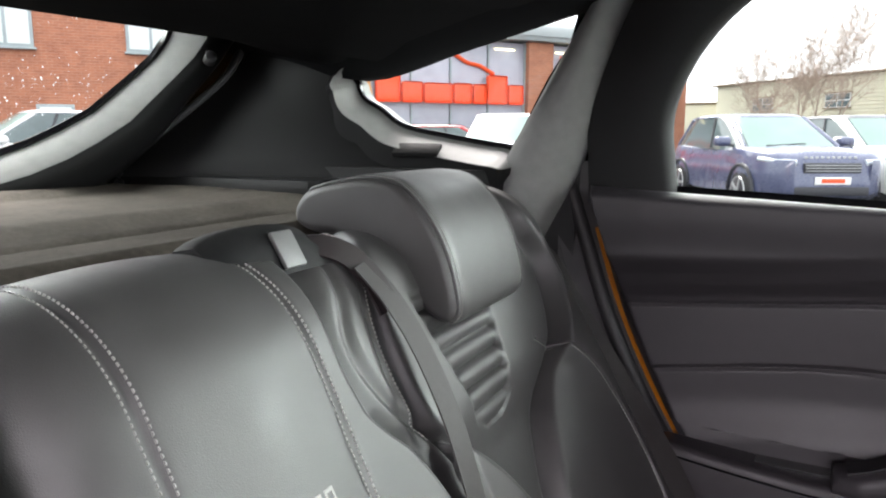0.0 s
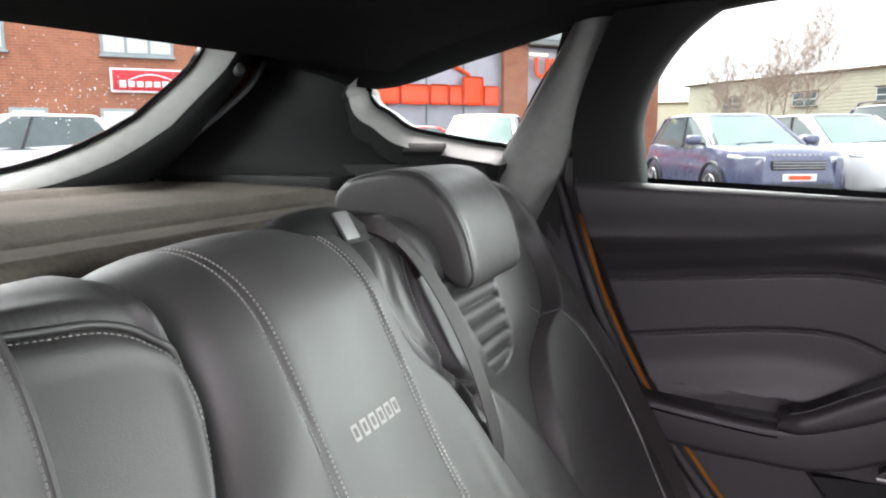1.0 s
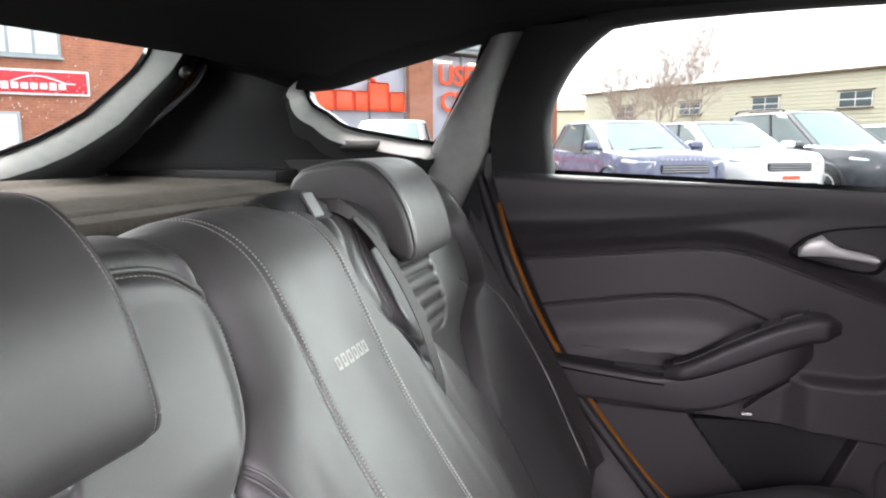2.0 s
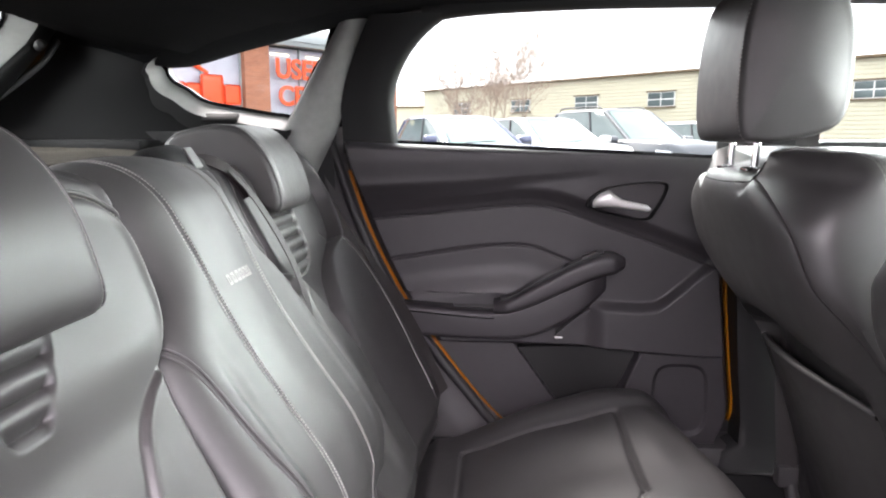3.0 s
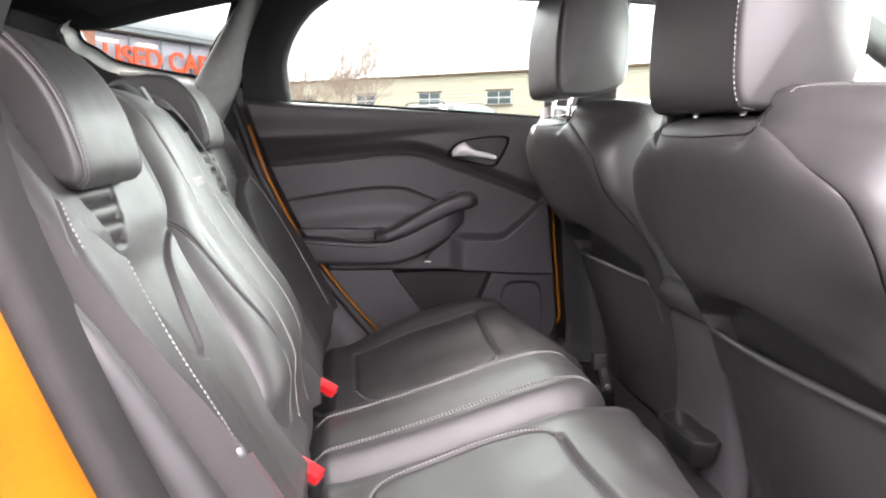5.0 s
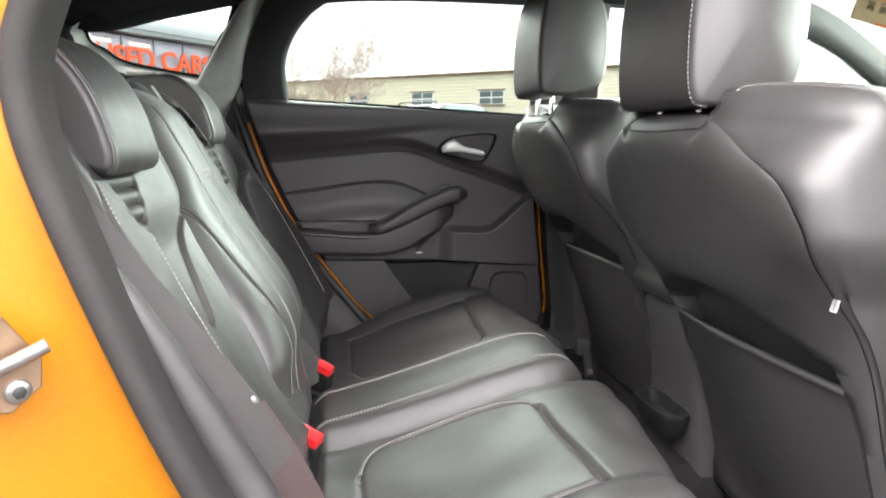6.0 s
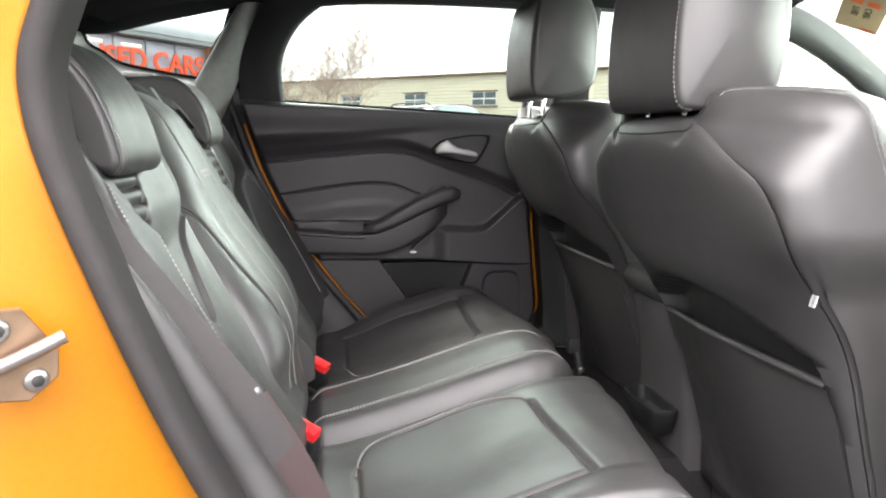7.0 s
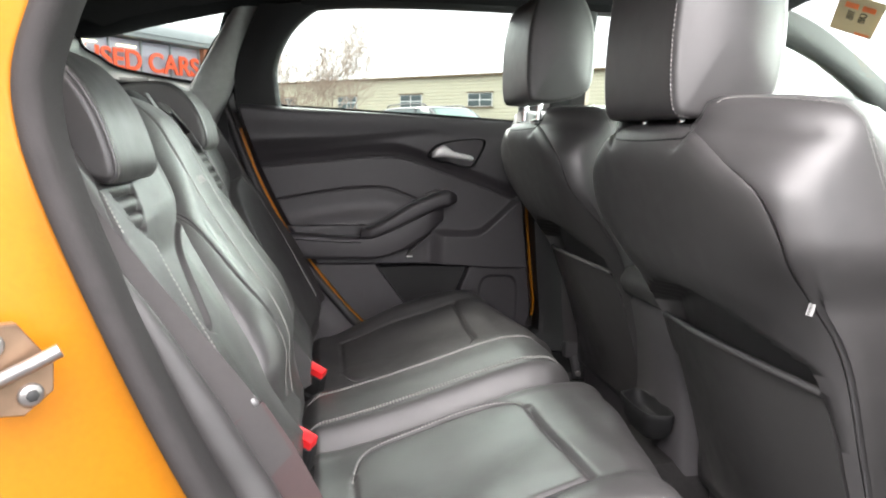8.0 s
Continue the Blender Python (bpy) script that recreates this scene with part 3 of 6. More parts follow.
def mid_depth(y, s):
    e = (MID_NEAR(s) if y < 0 else MID_HALF(s)) - abs(y)
    d = 0.010 + 0.046 * max(0.0, 1 - (1 - min(1.0, max(0.0, e) / 0.085)) ** 2.2) ** 0.6 if y < 0 else 0.038 + 0.018 * smooth(e / 0.022)
    d -= 0.0035 * bell((abs(y) - 0.0745) / 0.0035) * smooth((s - 0.02) / 0.03)
    d += 0.006 * bell(y / 0.08) + LUMBAR(s)
    # folds of the leather where the side meets the seat beside it
    d += 0.0011 * math.sin((abs(y) + 0.06 * s) * 190 + 1.5 * math.sin(s * 9)) * bell((abs(y) - 0.150) / 0.028) * smooth((0.46 - s) / 0.1) * (1.0 if y < 0 else 0.35)
    if y < 0:
        d -= 0.004 * bell((-y - PIPE(s)) / 0.004) * smooth((0.48 - s) / 0.02) * smooth((s - 0.08) / 0.03)
        d -= 0.003 * bell((-y - PIPE(s) + 0.030) / 0.016) * smooth((0.46 - s) / 0.1)
    return d


def outer_depth(y, s, side=-1):
    """y is measured outwards from the car's middle."""
    v = y - SEAT_Y
    w = SHIELD(s) if side > 0 else SHIELD_NEAR(s)
    soft = 0.020 if side > 0 else 0.010
    inside = smooth((w - abs(v)) / soft + 0.5) if w > 0.005 else 0.0
    up = smooth((s - 0.38) / 0.20)
    if v > 0:
        rise = smooth((v - w + 0.008) / 0.022)
        # the outer bolster climbs slowly from the middle panel to its stitched crest
        crest = OUT_SEAM(s) if side < 0 else OUT_SEAM_FAR(s)
        ramp = min(1.0, max(0.0, (v - w) / max(0.02, crest - w))) ** (1.3 if side < 0 else 0.9)
        rise += (ramp - rise) * smooth((0.17 - w) / 0.06)
        fall = 1 - smooth((v - 0.232) / 0.10)
        h = (0.030 * (1 - up) + 0.026 * up) * rise * fall - 0.045 * (1 - fall)
    else:
        e = y - (MID_HALF(s) if side > 0 else MID_NEAR(s))
        rise = smooth((-v - w + 0.008) / (0.016 if side < 0 else 0.030))
        h = ((-0.009 if side < 0 else 0.007) * (1 - up) + 0.016 * up) * rise * smooth(e / 0.06 + 0.1)
        h -= 0.022 * (1 - smooth(e / 0.022)) if side < 0 else 0.014 * (1 - smooth(e / 0.050)) * smooth((s - 0.05) / 0.1)
    low = smooth((0.10 - s) / 0.1)
    h *= 1 - 0.4 * low
    pad = 0.036 - 0.008 * bell(v / 0.1)
    d = h * (1 - inside) + pad - (0.022 if side > 0 else 0.016) * inside * smooth((0.485 - s) / 0.08) * smooth(w / (0.035 if side > 0 else 0.02))
    # crease along the edge of the middle panel
    if w > 0.005:
        d -= (0.011 if side > 0 else 0.0) * bell((abs(v) - w + 0.004) / 0.006) * smooth((s - 0.26) / 0.05) * (1 - 0.5 * up)
    # pleats below the head restraint
    pw = 0.046 + 0.25 * max(0.0, s - 0.435) if side > 0 else 0.047 + 0.60 * (s - 0.489)
    vp = v + 0.020 if side > 0 else v - 0.025
    if 0.425 < s < 0.60:
        foot = 0.435 + 0.40 * max(0, abs(vp) - 0.020) if side > 0 else 0.446 + 0.20 * max(0, abs(vp) - 0.010)
        pin = smooth((pw - abs(vp)) / 0.006) * smooth((s - foot) / 0.005) * smooth((0.60 - s) / 0.006)
        d += pin * (-0.0125 + 0.0105 * abs(math.sin(math.pi * (s - 0.435) / 0.024)) ** 0.5)
    # seam on the outer bolster and piping seam on the inner shoulder
    d -= 0.003 * bell((v - (OUT_SEAM(s) if side < 0 else OUT_SEAM_FAR(s))) / 0.0035) * smooth((0.50 - s) / 0.02)
    if side < 0:
        d -= 0.003 * bell((v - EDGE_SEAM(s)) / 0.0035) * smooth((s - 0.45) / 0.02)
    if side > 0:
        d -= 0.003 * bell((y - IN_SEAM_FAR(s)) / 0.0035) * smooth((s - 0.46) / 0.02)
        d -= 0.022 * bell((y - IN_SEAM_FAR(s) - 0.020) / 0.008) * smooth((s - 0.40) / 0.04)
    elif s > 0.42 and y < 0.32:
        g = SHOULDER_GAP(y, s)
        d -= 0.0045 * bell(g / 0.0040)
        d += 0.003 * bell((g - 0.010) / 0.006)
        # beyond the piped edge the cover dives into the gap beside the centre backrest
        d -= 0.016 * smooth((SHOULDER_Y(s) - 0.003 - y) / 0.005) * smooth((s - 0.44) / 0.02) * smooth((0.612 - s) / 0.02)
    # soft folds on the inner lower side
    d += 0.0014 * math.sin(y * 70 - s * 18) * bell((y - 0.24) / 0.05) * smooth((0.42 - s) / 0.1)
    d -= 0.025 * smooth((0.05 - s) / 0.05)
    return d


OUT_SEAM_FAR = curve_of([(0.05, 0.180), (0.136, 0.196), (0.235, 0.220), (0.32, 0.222), (0.40, 0.205), (0.43, 0.190), (0.46, 0.162), (0.488, 0.122)])
OUT_SEAM = curve_of([(0.0, 0.165), (0.15, 0.178), (0.30, 0.180), (0.38, 0.172), (0.44, 0.152), (0.48, 0.128), (0.50, 0.108)])


EDGE_SEAM = curve_of([(0.40, 0.245), (0.474, 0.238), (0.538, 0.205), (0.59, 0.186), (0.64, 0.170)])


def seam_line(keys):
    """A smooth line through (y, s) points and its distance function."""
    pts = [(p.x, p.y) for p in open_curve([(a, b, 0) for a, b in keys], 6)]
    arr = np.array(pts)

    def gap(y, s):
        return float(np.sqrt(((arr - (y, s)) ** 2).sum(axis=1).min()))
    return pts, gap


SHOULDER, SHOULDER_GAP = seam_line([(0.30, 0.640), (0.262, 0.638), (0.224, 0.634), (0.188, 0.630), (0.162, 0.620), (0.146, 0.602), (0.142, 0.581), (0.145, 0.555), (0.151, 0.529), (0.160, 0.500), (0.174, 0.470), (0.192, 0.445)])
SHOULDER_Y = curve_of([(0.445, 0.192), (0.470, 0.174), (0.500, 0.160), (0.529, 0.151), (0.555, 0.145), (0.581, 0.142), (0.602, 0.146)])
IN_SEAM_FAR = curve_of([(0.44, 0.200), (0.48, 0.181), (0.533, 0.173), (0.583, 0.178), (0.625, 0.195), (0.66, 0.225), (0.70, 0.27)])


def seam_on(depth, ys, ss, side, top, r, name, parent, label="", length=0.0030, gap=0.0014, wide=0.0):
    pts, nor = [], []
    for y, s in zip(ys, ss):
        pts.append(back_point(side * y, s, depth(y, s), top, r))
        nor.append(back_normal(s, top, r))
    part(name, stitches(name, pts, nor, length=length, gap=gap, wide=wide or (0.0011 if length < 0.004 else 0.0014), lift=0.0006), parent, label)


def steps(a, b, n):
    return [a + (b - a) * i / n for i in range(n + 1)]


def build_outer_back(side, parent):
    def f(u, v):
        s = 0.0 + 0.76 * v
        y0, y1 = 0.105, OUTER_EDGE(s)
        u = u if side > 0 else 1 - u
        y = y0 + (y1 - y0) * u
        return back_point(side * y, s, outer_depth(y, s, side), OUT_TOP, OUT_R)
    me = sheet("outer_cushion", 220, 340, f, -BN * 0.09, LEATHER, 60)
    me.flip_normals()
    part("outer_cushion", me, parent, "black leather backrest with pleats and side bolsters")
    ss = steps(0.08, 0.485, 120)
    depth = lambda y, s: outer_depth(y, s, side)
    if side < 0:
        seam_on(depth, [SEAT_Y + OUT_SEAM(s) + 0.006 for s in ss], ss, side, OUT_TOP, OUT_R, "outer_stitching", parent, "pale thread", 0.0042, 0.0022)
        ss = steps(0.46, 0.64, 60)
        seam_on(depth, [SEAT_Y + EDGE_SEAM(s) - 0.006 for s in ss], ss, side, OUT_TOP, OUT_R, "edge_stitching", parent, "pale thread", 0.0036, 0.0020)
    if side > 0:
        ss = steps(0.08, 0.487, 90)
        seam_on(depth, [SEAT_Y + OUT_SEAM_FAR(s) - 0.006 for s in ss], ss, side, OUT_TOP, OUT_R, "outer_stitching", parent, "pale thread", 0.0030, 0.0020)
        pts = [back_point(SEAT_Y + OUT_SEAM_FAR(s), s, depth(SEAT_Y + OUT_SEAM_FAR(s), s) + 0.002, OUT_TOP, OUT_R) for s in ss]
        part("outer_piping", tube("outer_piping", pts, 0.0025, LEATHER, 6), parent, "black leather piping")
        ss = steps(0.47, 0.70, 90)
        seam_on(depth, [IN_SEAM_FAR(s) + 0.006 for s in ss], ss, side, OUT_TOP, OUT_R, "shoulder_stitching", parent, "pale thread")
    else:
        run = [(p.x, p.y) for p in open_curve([(y + 0.005, s - 0.004 * smooth((s - 0.60) / 0.03), 0) for y, s in SHOULDER], 2)]
        seam_on(depth, [p[0] for p in run], [p[1] for p in run], side, OUT_TOP, OUT_R, "shoulder_stitching", parent, "pale thread")
        pts = [back_point(-y, s, outer_depth(y, s) + 0.0035, OUT_TOP, OUT_R) for y, s in SHOULDER]
        part("shoulder_piping", tube("shoulder_piping", pts, 0.0030, LEATHER, 8), parent, "black leather piping")


HEAD_PROFILE = [(0.080, 0.546), (0.098, 0.553), (0.109, 0.580), (0.117, 0.622), (0.114, 0.664), (0.099, 0.702), (0.070, 0.725), (0.036, 0.739),
                (-0.008, 0.750), (-0.036, 0.742), (-0.046, 0.724), (-0.032, 0.704), (0.004, 0.682), (0.034, 0.650), (0.050, 0.612), (0.060, 0.566)]


def build_rear_headrest(side, parent):
    prof = [(p[0], p[1]) for p in closed_curve([(a, b, 0) for a, b in HEAD_PROFILE], 4)]
    yc, lift, out_by, tall, half = (0.384, 0.006, -0.038, 1.0, 0.096) if side > 0 else (-0.376, -0.014, -0.037, 1.13, 0.106)

    def place(a, b, c):
        return BACK0 + BU * (0.648 + (b - 0.648) * tall + lift) + BN * (a + out_by) + Vector((0, yc + c, 0))
    h = part("headrest", pillow("headrest", prof, half, 0.022, place, LEATHER, 40, 2.0, 0.013), parent, "black leather head restraint hooked over the backrest")
    # stitched seam round each front edge
    for e in (-1, 1):
        keys = open_curve([(0.082, 0.545, 0), (0.099, 0.553, 0), (0.110, 0.580, 0), (0.118, 0.622, 0), (0.115, 0.664, 0), (0.100, 0.703, 0), (0.070, 0.726, 0), (0.036, 0.740, 0), (-0.008, 0.751, 0)], 14)
        pts, nor = lay(h.data, [place(k.x, k.y, e * (half - 0.011)) for k in keys])
        part("stitching", stitches("stitching", pts, nor), h, "pale thread")
        pts, nor = lay(h.data, [place(k.x, k.y, e * (half - 0.004)) for k in keys])
        part("piping", tube("piping", pts, 0.0024, LEATHER, 6), h)


def emblem_block():
    """A low rounded bar bent into an upright rectangle."""
    corners = [(-0.0038, -0.006), (0.0038, -0.006), (0.0038, 0.0), (0.0038, 0.006), (-0.0038, 0.006), (-0.0038, 0.0)]
    rings = []
    for k, z in ((1.26, 0.0), (1.20, 0.0006), (1.0, 0.0008), (0.66, 0.0006), (0.60, 0.0)):
        rings.append([(x * k, y * (1 + (k - 1) * 0.8), z) for x, y in corners])
    return loft("emblem_block", rings, EMBLEM, caps=False)


def build_mid_back(parent):
    def f(u, v):
        s = 0.0 + 0.82 * v
        y = -MID_NEAR(s) + (MID_NEAR(s) + MID_HALF(s) - 0.002) * u
        return back_point(y, s, mid_depth(y, s), MID_TOP, MID_R)
    me = sheet("centre_cushion", 150, 150, f, -BN * 0.09, LEATHER, 60)
    me.flip_normals()
    part("centre_cushion", me, parent, "black leather centre backrest with twin stitched seams")
    for y0 in (-1, 1):
        ss = steps(0.03, 0.79, 200)
        for off in (-0.0042, 0.0042):
            wid = [0.0745 + off + 0.05 * smooth((s - 0.66) / 0.12) for s in ss]
            seam_on(lambda y, s: mid_depth(y0 * y, s), wid, ss, y0, MID_TOP, MID_R, "centre_stitching", parent, "pale thread")
    # twin piped lips down the near side, stitched at the foot
    ss = steps(0.09, 0.475, 120)
    for off in (-0.0035, 0.0030):
        pts = [back_point(-PIPE(s) - off, s, mid_depth(-PIPE(s) - off, s) + 0.0006, MID_TOP, MID_R) for s in ss]
        part("side_piping", tube("side_piping", pts, 0.0017, LEATHER, 6), parent, "black leather piping")
    ss = steps(0.10, 0.20, 50)
    seam_on(lambda y, s: mid_depth(-y, s), [PIPE(s) + 0.008 for s in ss], ss, -1, MID_TOP, MID_R, "side_stitching", parent, "pale thread", 0.0024, 0.0016, 0.0007)
    # raised emblem: six plain outlined blocks
    for i in range(6):
        y = 0.031 - 0.0130 * i
        p = back_point(y, 0.489, mid_depth(y, 0.489), MID_TOP, MID_R)
        m = Matrix.Translation(p) @ Matrix((Vector((0, 1, 0)), BU, BN)).transposed().to_4x4()
        part("emblem_block", emblem_block(), parent, "small raised silver outline block", at=m)


def build_rear_backs():
    near = thing("bench_backrest_unit", "wide black leather rear backrest with centre panel and pleats", "car seat", "rear backrests")
    build_mid_back(near)
    build_outer_back(-1, near)
    build_rear_headrest(-1, near)
    far = thing("bench_backrest_unit", "black leather rear backrest, narrow part, with pleated outer seat", "car seat", "rear backrests")
    build_outer_back(1, far)
    build_rear_headrest(1, far)
    # belt outlet with a bright guide on top of the centre backrest
    g = thing("belt_guide", "black belt outlet with a bright metal guide on the backrest top", "seat belt guide")
    rings = []
    for i in range(13):
        u = i / 12
        y = 0.055 + 0.125 * u
        h = 0.011 * math.sin(math.pi * min(1, u * 1.02)) ** 0.6
        rings.append([(-0.400, y, 1.105), (-0.398, y, 1.108 + h), (-0.375, y, 1.112 + h), (-0.350, y, 1.098 + h * 0.9), (-0.338, y, 1.085)])
    part("housing", loft("housing", rings, TRIM), g)
    part("guide_clip", box("guide_clip", (0.005, 0.026, 0.034), GREYCLIP, 0.0024), g, "bright metal clip", at=pose(-0.345, 0.127, 1.104, 0, -32, 0))
    # centre belt from the guide down the split between the backrests
    b = thing("centre_seat_belt", "dark seat belt webbing lying down the backrest split", "seat belt")
    pts = []
    for y, s, d in [(0.196, 0.640, 0.044), (0.204, 0.600, 0.052), (0.210, 0.55, 0.055), (0.206, 0.49, 0.057), (0.200, 0.44, 0.054), (0.200, 0.38, 0.040), (0.206, 0.32, 0.01)]:
        pts.append(BACK0 + Vector((0, y, 0)) + BU * s + BN * d)
    part("webbing", ribbon("webbing", open_curve(pts, 8), lambda t: (-0.10, 0.9, -0.05), 0.038, 0.0015, WEB), b)
    fold = [BACK0 + Vector((0, y, 0)) + BU * s + BN * d for y, s, d in [(0.140, 0.680, -0.006), (0.160, 0.676, 0.010), (0.178, 0.668, 0.026), (0.192, 0.650, 0.038), (0.200, 0.622, 0.045), (0.202, 0.590, 0.047)]]
    part("webbing_fold", ribbon("webbing_fold", open_curve(fold, 6), (0.0, 0.8, 0.4), 0.026, 0.003, WINE), b, "dark wine red folded webbing")
    # outer belts down the outer bolsters
    for side in (1, -1):
        b = thing("outer_seat_belt", "dark seat belt webbing along the outer seat edge", "seat belt", "outer rear belts")
        pts = []
        up_by = 0.0 if side > 0 else 0.013
        for y, s, d in [(0.612, 0.655, -0.02), (0.640, 0.58, 0.030), (0.640, 0.50, 0.040), (0.634, 0.36, 0.056), (0.628, 0.25, 0.068), (0.626, 0.16, 0.068), (0.626, 0.04, 0.06)]:
            pts.append(BACK0 + Vector((0, side * (y if side > 0 else y + 0.014), 0)) + BU * s + BN * (d + up_by))
        # the near belt lies turned out over the side of its bolster
        across = (0.25, 0.8, 0.5) if side > 0 else (0.52, 0.22, 0.46)
        part("webbing", ribbon("webbing", open_curve(pts, 8), lambda t: across, 0.046 if side > 0 else 0.034, 0.0015, WEB), b)
        if side > 0:
            part("belt_slot", box("belt_slot", (0.080, 0.026, 0.008), TRIM, 0.003), b, "black plastic belt outlet", at=pose(-0.502, 0.624, 1.177, 38, 0, 0))
            continue
        low = [BACK0 + Vector((0, -y - 0.012, 0)) + BU * s + BN * d for y, s, d in [(0.628, 0.240, 0.084), (0.626, 0.20, 0.085), (0.626, 0.16, 0.085), (0.626, 0.04, 0.077)]]
        part("lap_webbing", ribbon("lap_webbing", open_curve(low, 6), (0.52, 0.22, 0.46), 0.036, 0.003, LAPWEB), b, "dark wine red lower webbing")
        p = BACK0 + Vector((0, side * 0.634, 0)) + BU * 0.245 + BN * 0.092
        part("belt_stop", disc("belt_stop", 0.0070, 0.005, GREYCLIP, 16), b, "small grey button", at=Matrix.Translation(p) @ BN.to_track_quat('Z', 'Y').to_matrix().to_4x4())


# ---- rear cushion ----
CUSH_OUT = curve_of([(-0.08, 0.462), (0.0, 0.466), (0.05, 0.476), (0.15, 0.502), (0.25, 0.533), (0.35, 0.563), (0.40, 0.572), (0.45, 0.576)])
CUSH_MID = curve_of([(-0.08, 0.480), (0.0, 0.496), (0.1, 0.522), (0.2, 0.552), (0.3, 0.584), (0.38, 0.605), (0.41, 0.607)])
IN_PANEL = curve_of([(0.030, 0.285), (0.036, 0.252), (0.044, 0.220), (0.058, 0.192), (0.080, 0.176), (0.12, 0.168), (0.20, 0.163), (0.27, 0.163), (0.31, 0.172), (0.335, 0.192), (0.345, 0.215), (0.5, 0.22)])


def cushion_point(s, y, top, d, front=None, r=0.055):
    """s runs forward along the cushion, then round its front edge and down."""
    if front is None:       # the outer pads reach further forward beside the middle
        front = 0.465 - 0.070 * smooth((abs(y) - 0.22) / 0.36)
    if s <= front:
        return Vector((s, y, top(s) + d))
    a = min((s - front) / r, radians(95))
    z0 = top(front)
    x, z = front + (r + d) * math.sin(a), z0 - r + (r + d) * math.cos(a)
    rest = s - front - a * r
    if rest > 0:
        z -= rest
        x -= rest * 0.08
    return Vector((x, y, z))


def cush_out_depth(s, y):
    e_in = y - 0.128
    d = -0.018 * (1 - smooth(e_in / 0.030)) + 0.006 * bell((y - 0.148) / 0.014)
    inner, outer = IN_PANEL(s), 0.515
    d -= 0.0075 * bell((s - 0.350) / 0.0055) * smooth((y - inner) / 0.012) * smooth((0.520 - y) / 0.012)
    seam = smooth((s - 0.028) / 0.006) * smooth((0.36 - s) / 0.01)
    d -= 0.006 * (bell((y - inner) / 0.005) + bell((y - outer) / 0.005)) * seam
    d -= 0.005 * bell((s - 0.034) / 0.005) * smooth((y - 0.255) / 0.01) * smooth((0.51 - y) / 0.01)
    d += 0.010 * smooth((y - outer) / 0.04) * (1 - smooth((y - 0.585) / 0.055)) * smooth((s) / 0.1)
    d += 0.016 * smooth((y - 0.30) / 0.2) * smooth(s / 0.2) + 0.014 * bell((y - 0.585) / 0.045) * smooth((s - 0.02) / 0.2) * smooth((0.40 - s) / 0.10)
    d -= 0.065 * smooth((y - 0.600) / 0.055)
    mid = bell((y - 0.36) / 0.09)
    d -= 0.006 * mid * smooth((0.35 - s) / 0.2)
    d += 0.004 * bell((s - 0.40) / 0.03) * mid
    d -= 0.03 * smooth((-0.02 - s) / 0.05)
    d += 0.0015 * math.sin(s * 31 + y * 11) * math.sin(y * 23 - s * 5)
    return d


def cush_mid_depth(s, y):
    a = abs(y)
    d = -0.048 * smooth((a - 0.092) / 0.050)
    d -= 0.0035 * bell((a - 0.0745) / 0.0035)
    d += 0.003 * bell(a / 0.05)
    d -= 0.03 * smooth((-0.02 - s) / 0.05)
    return d


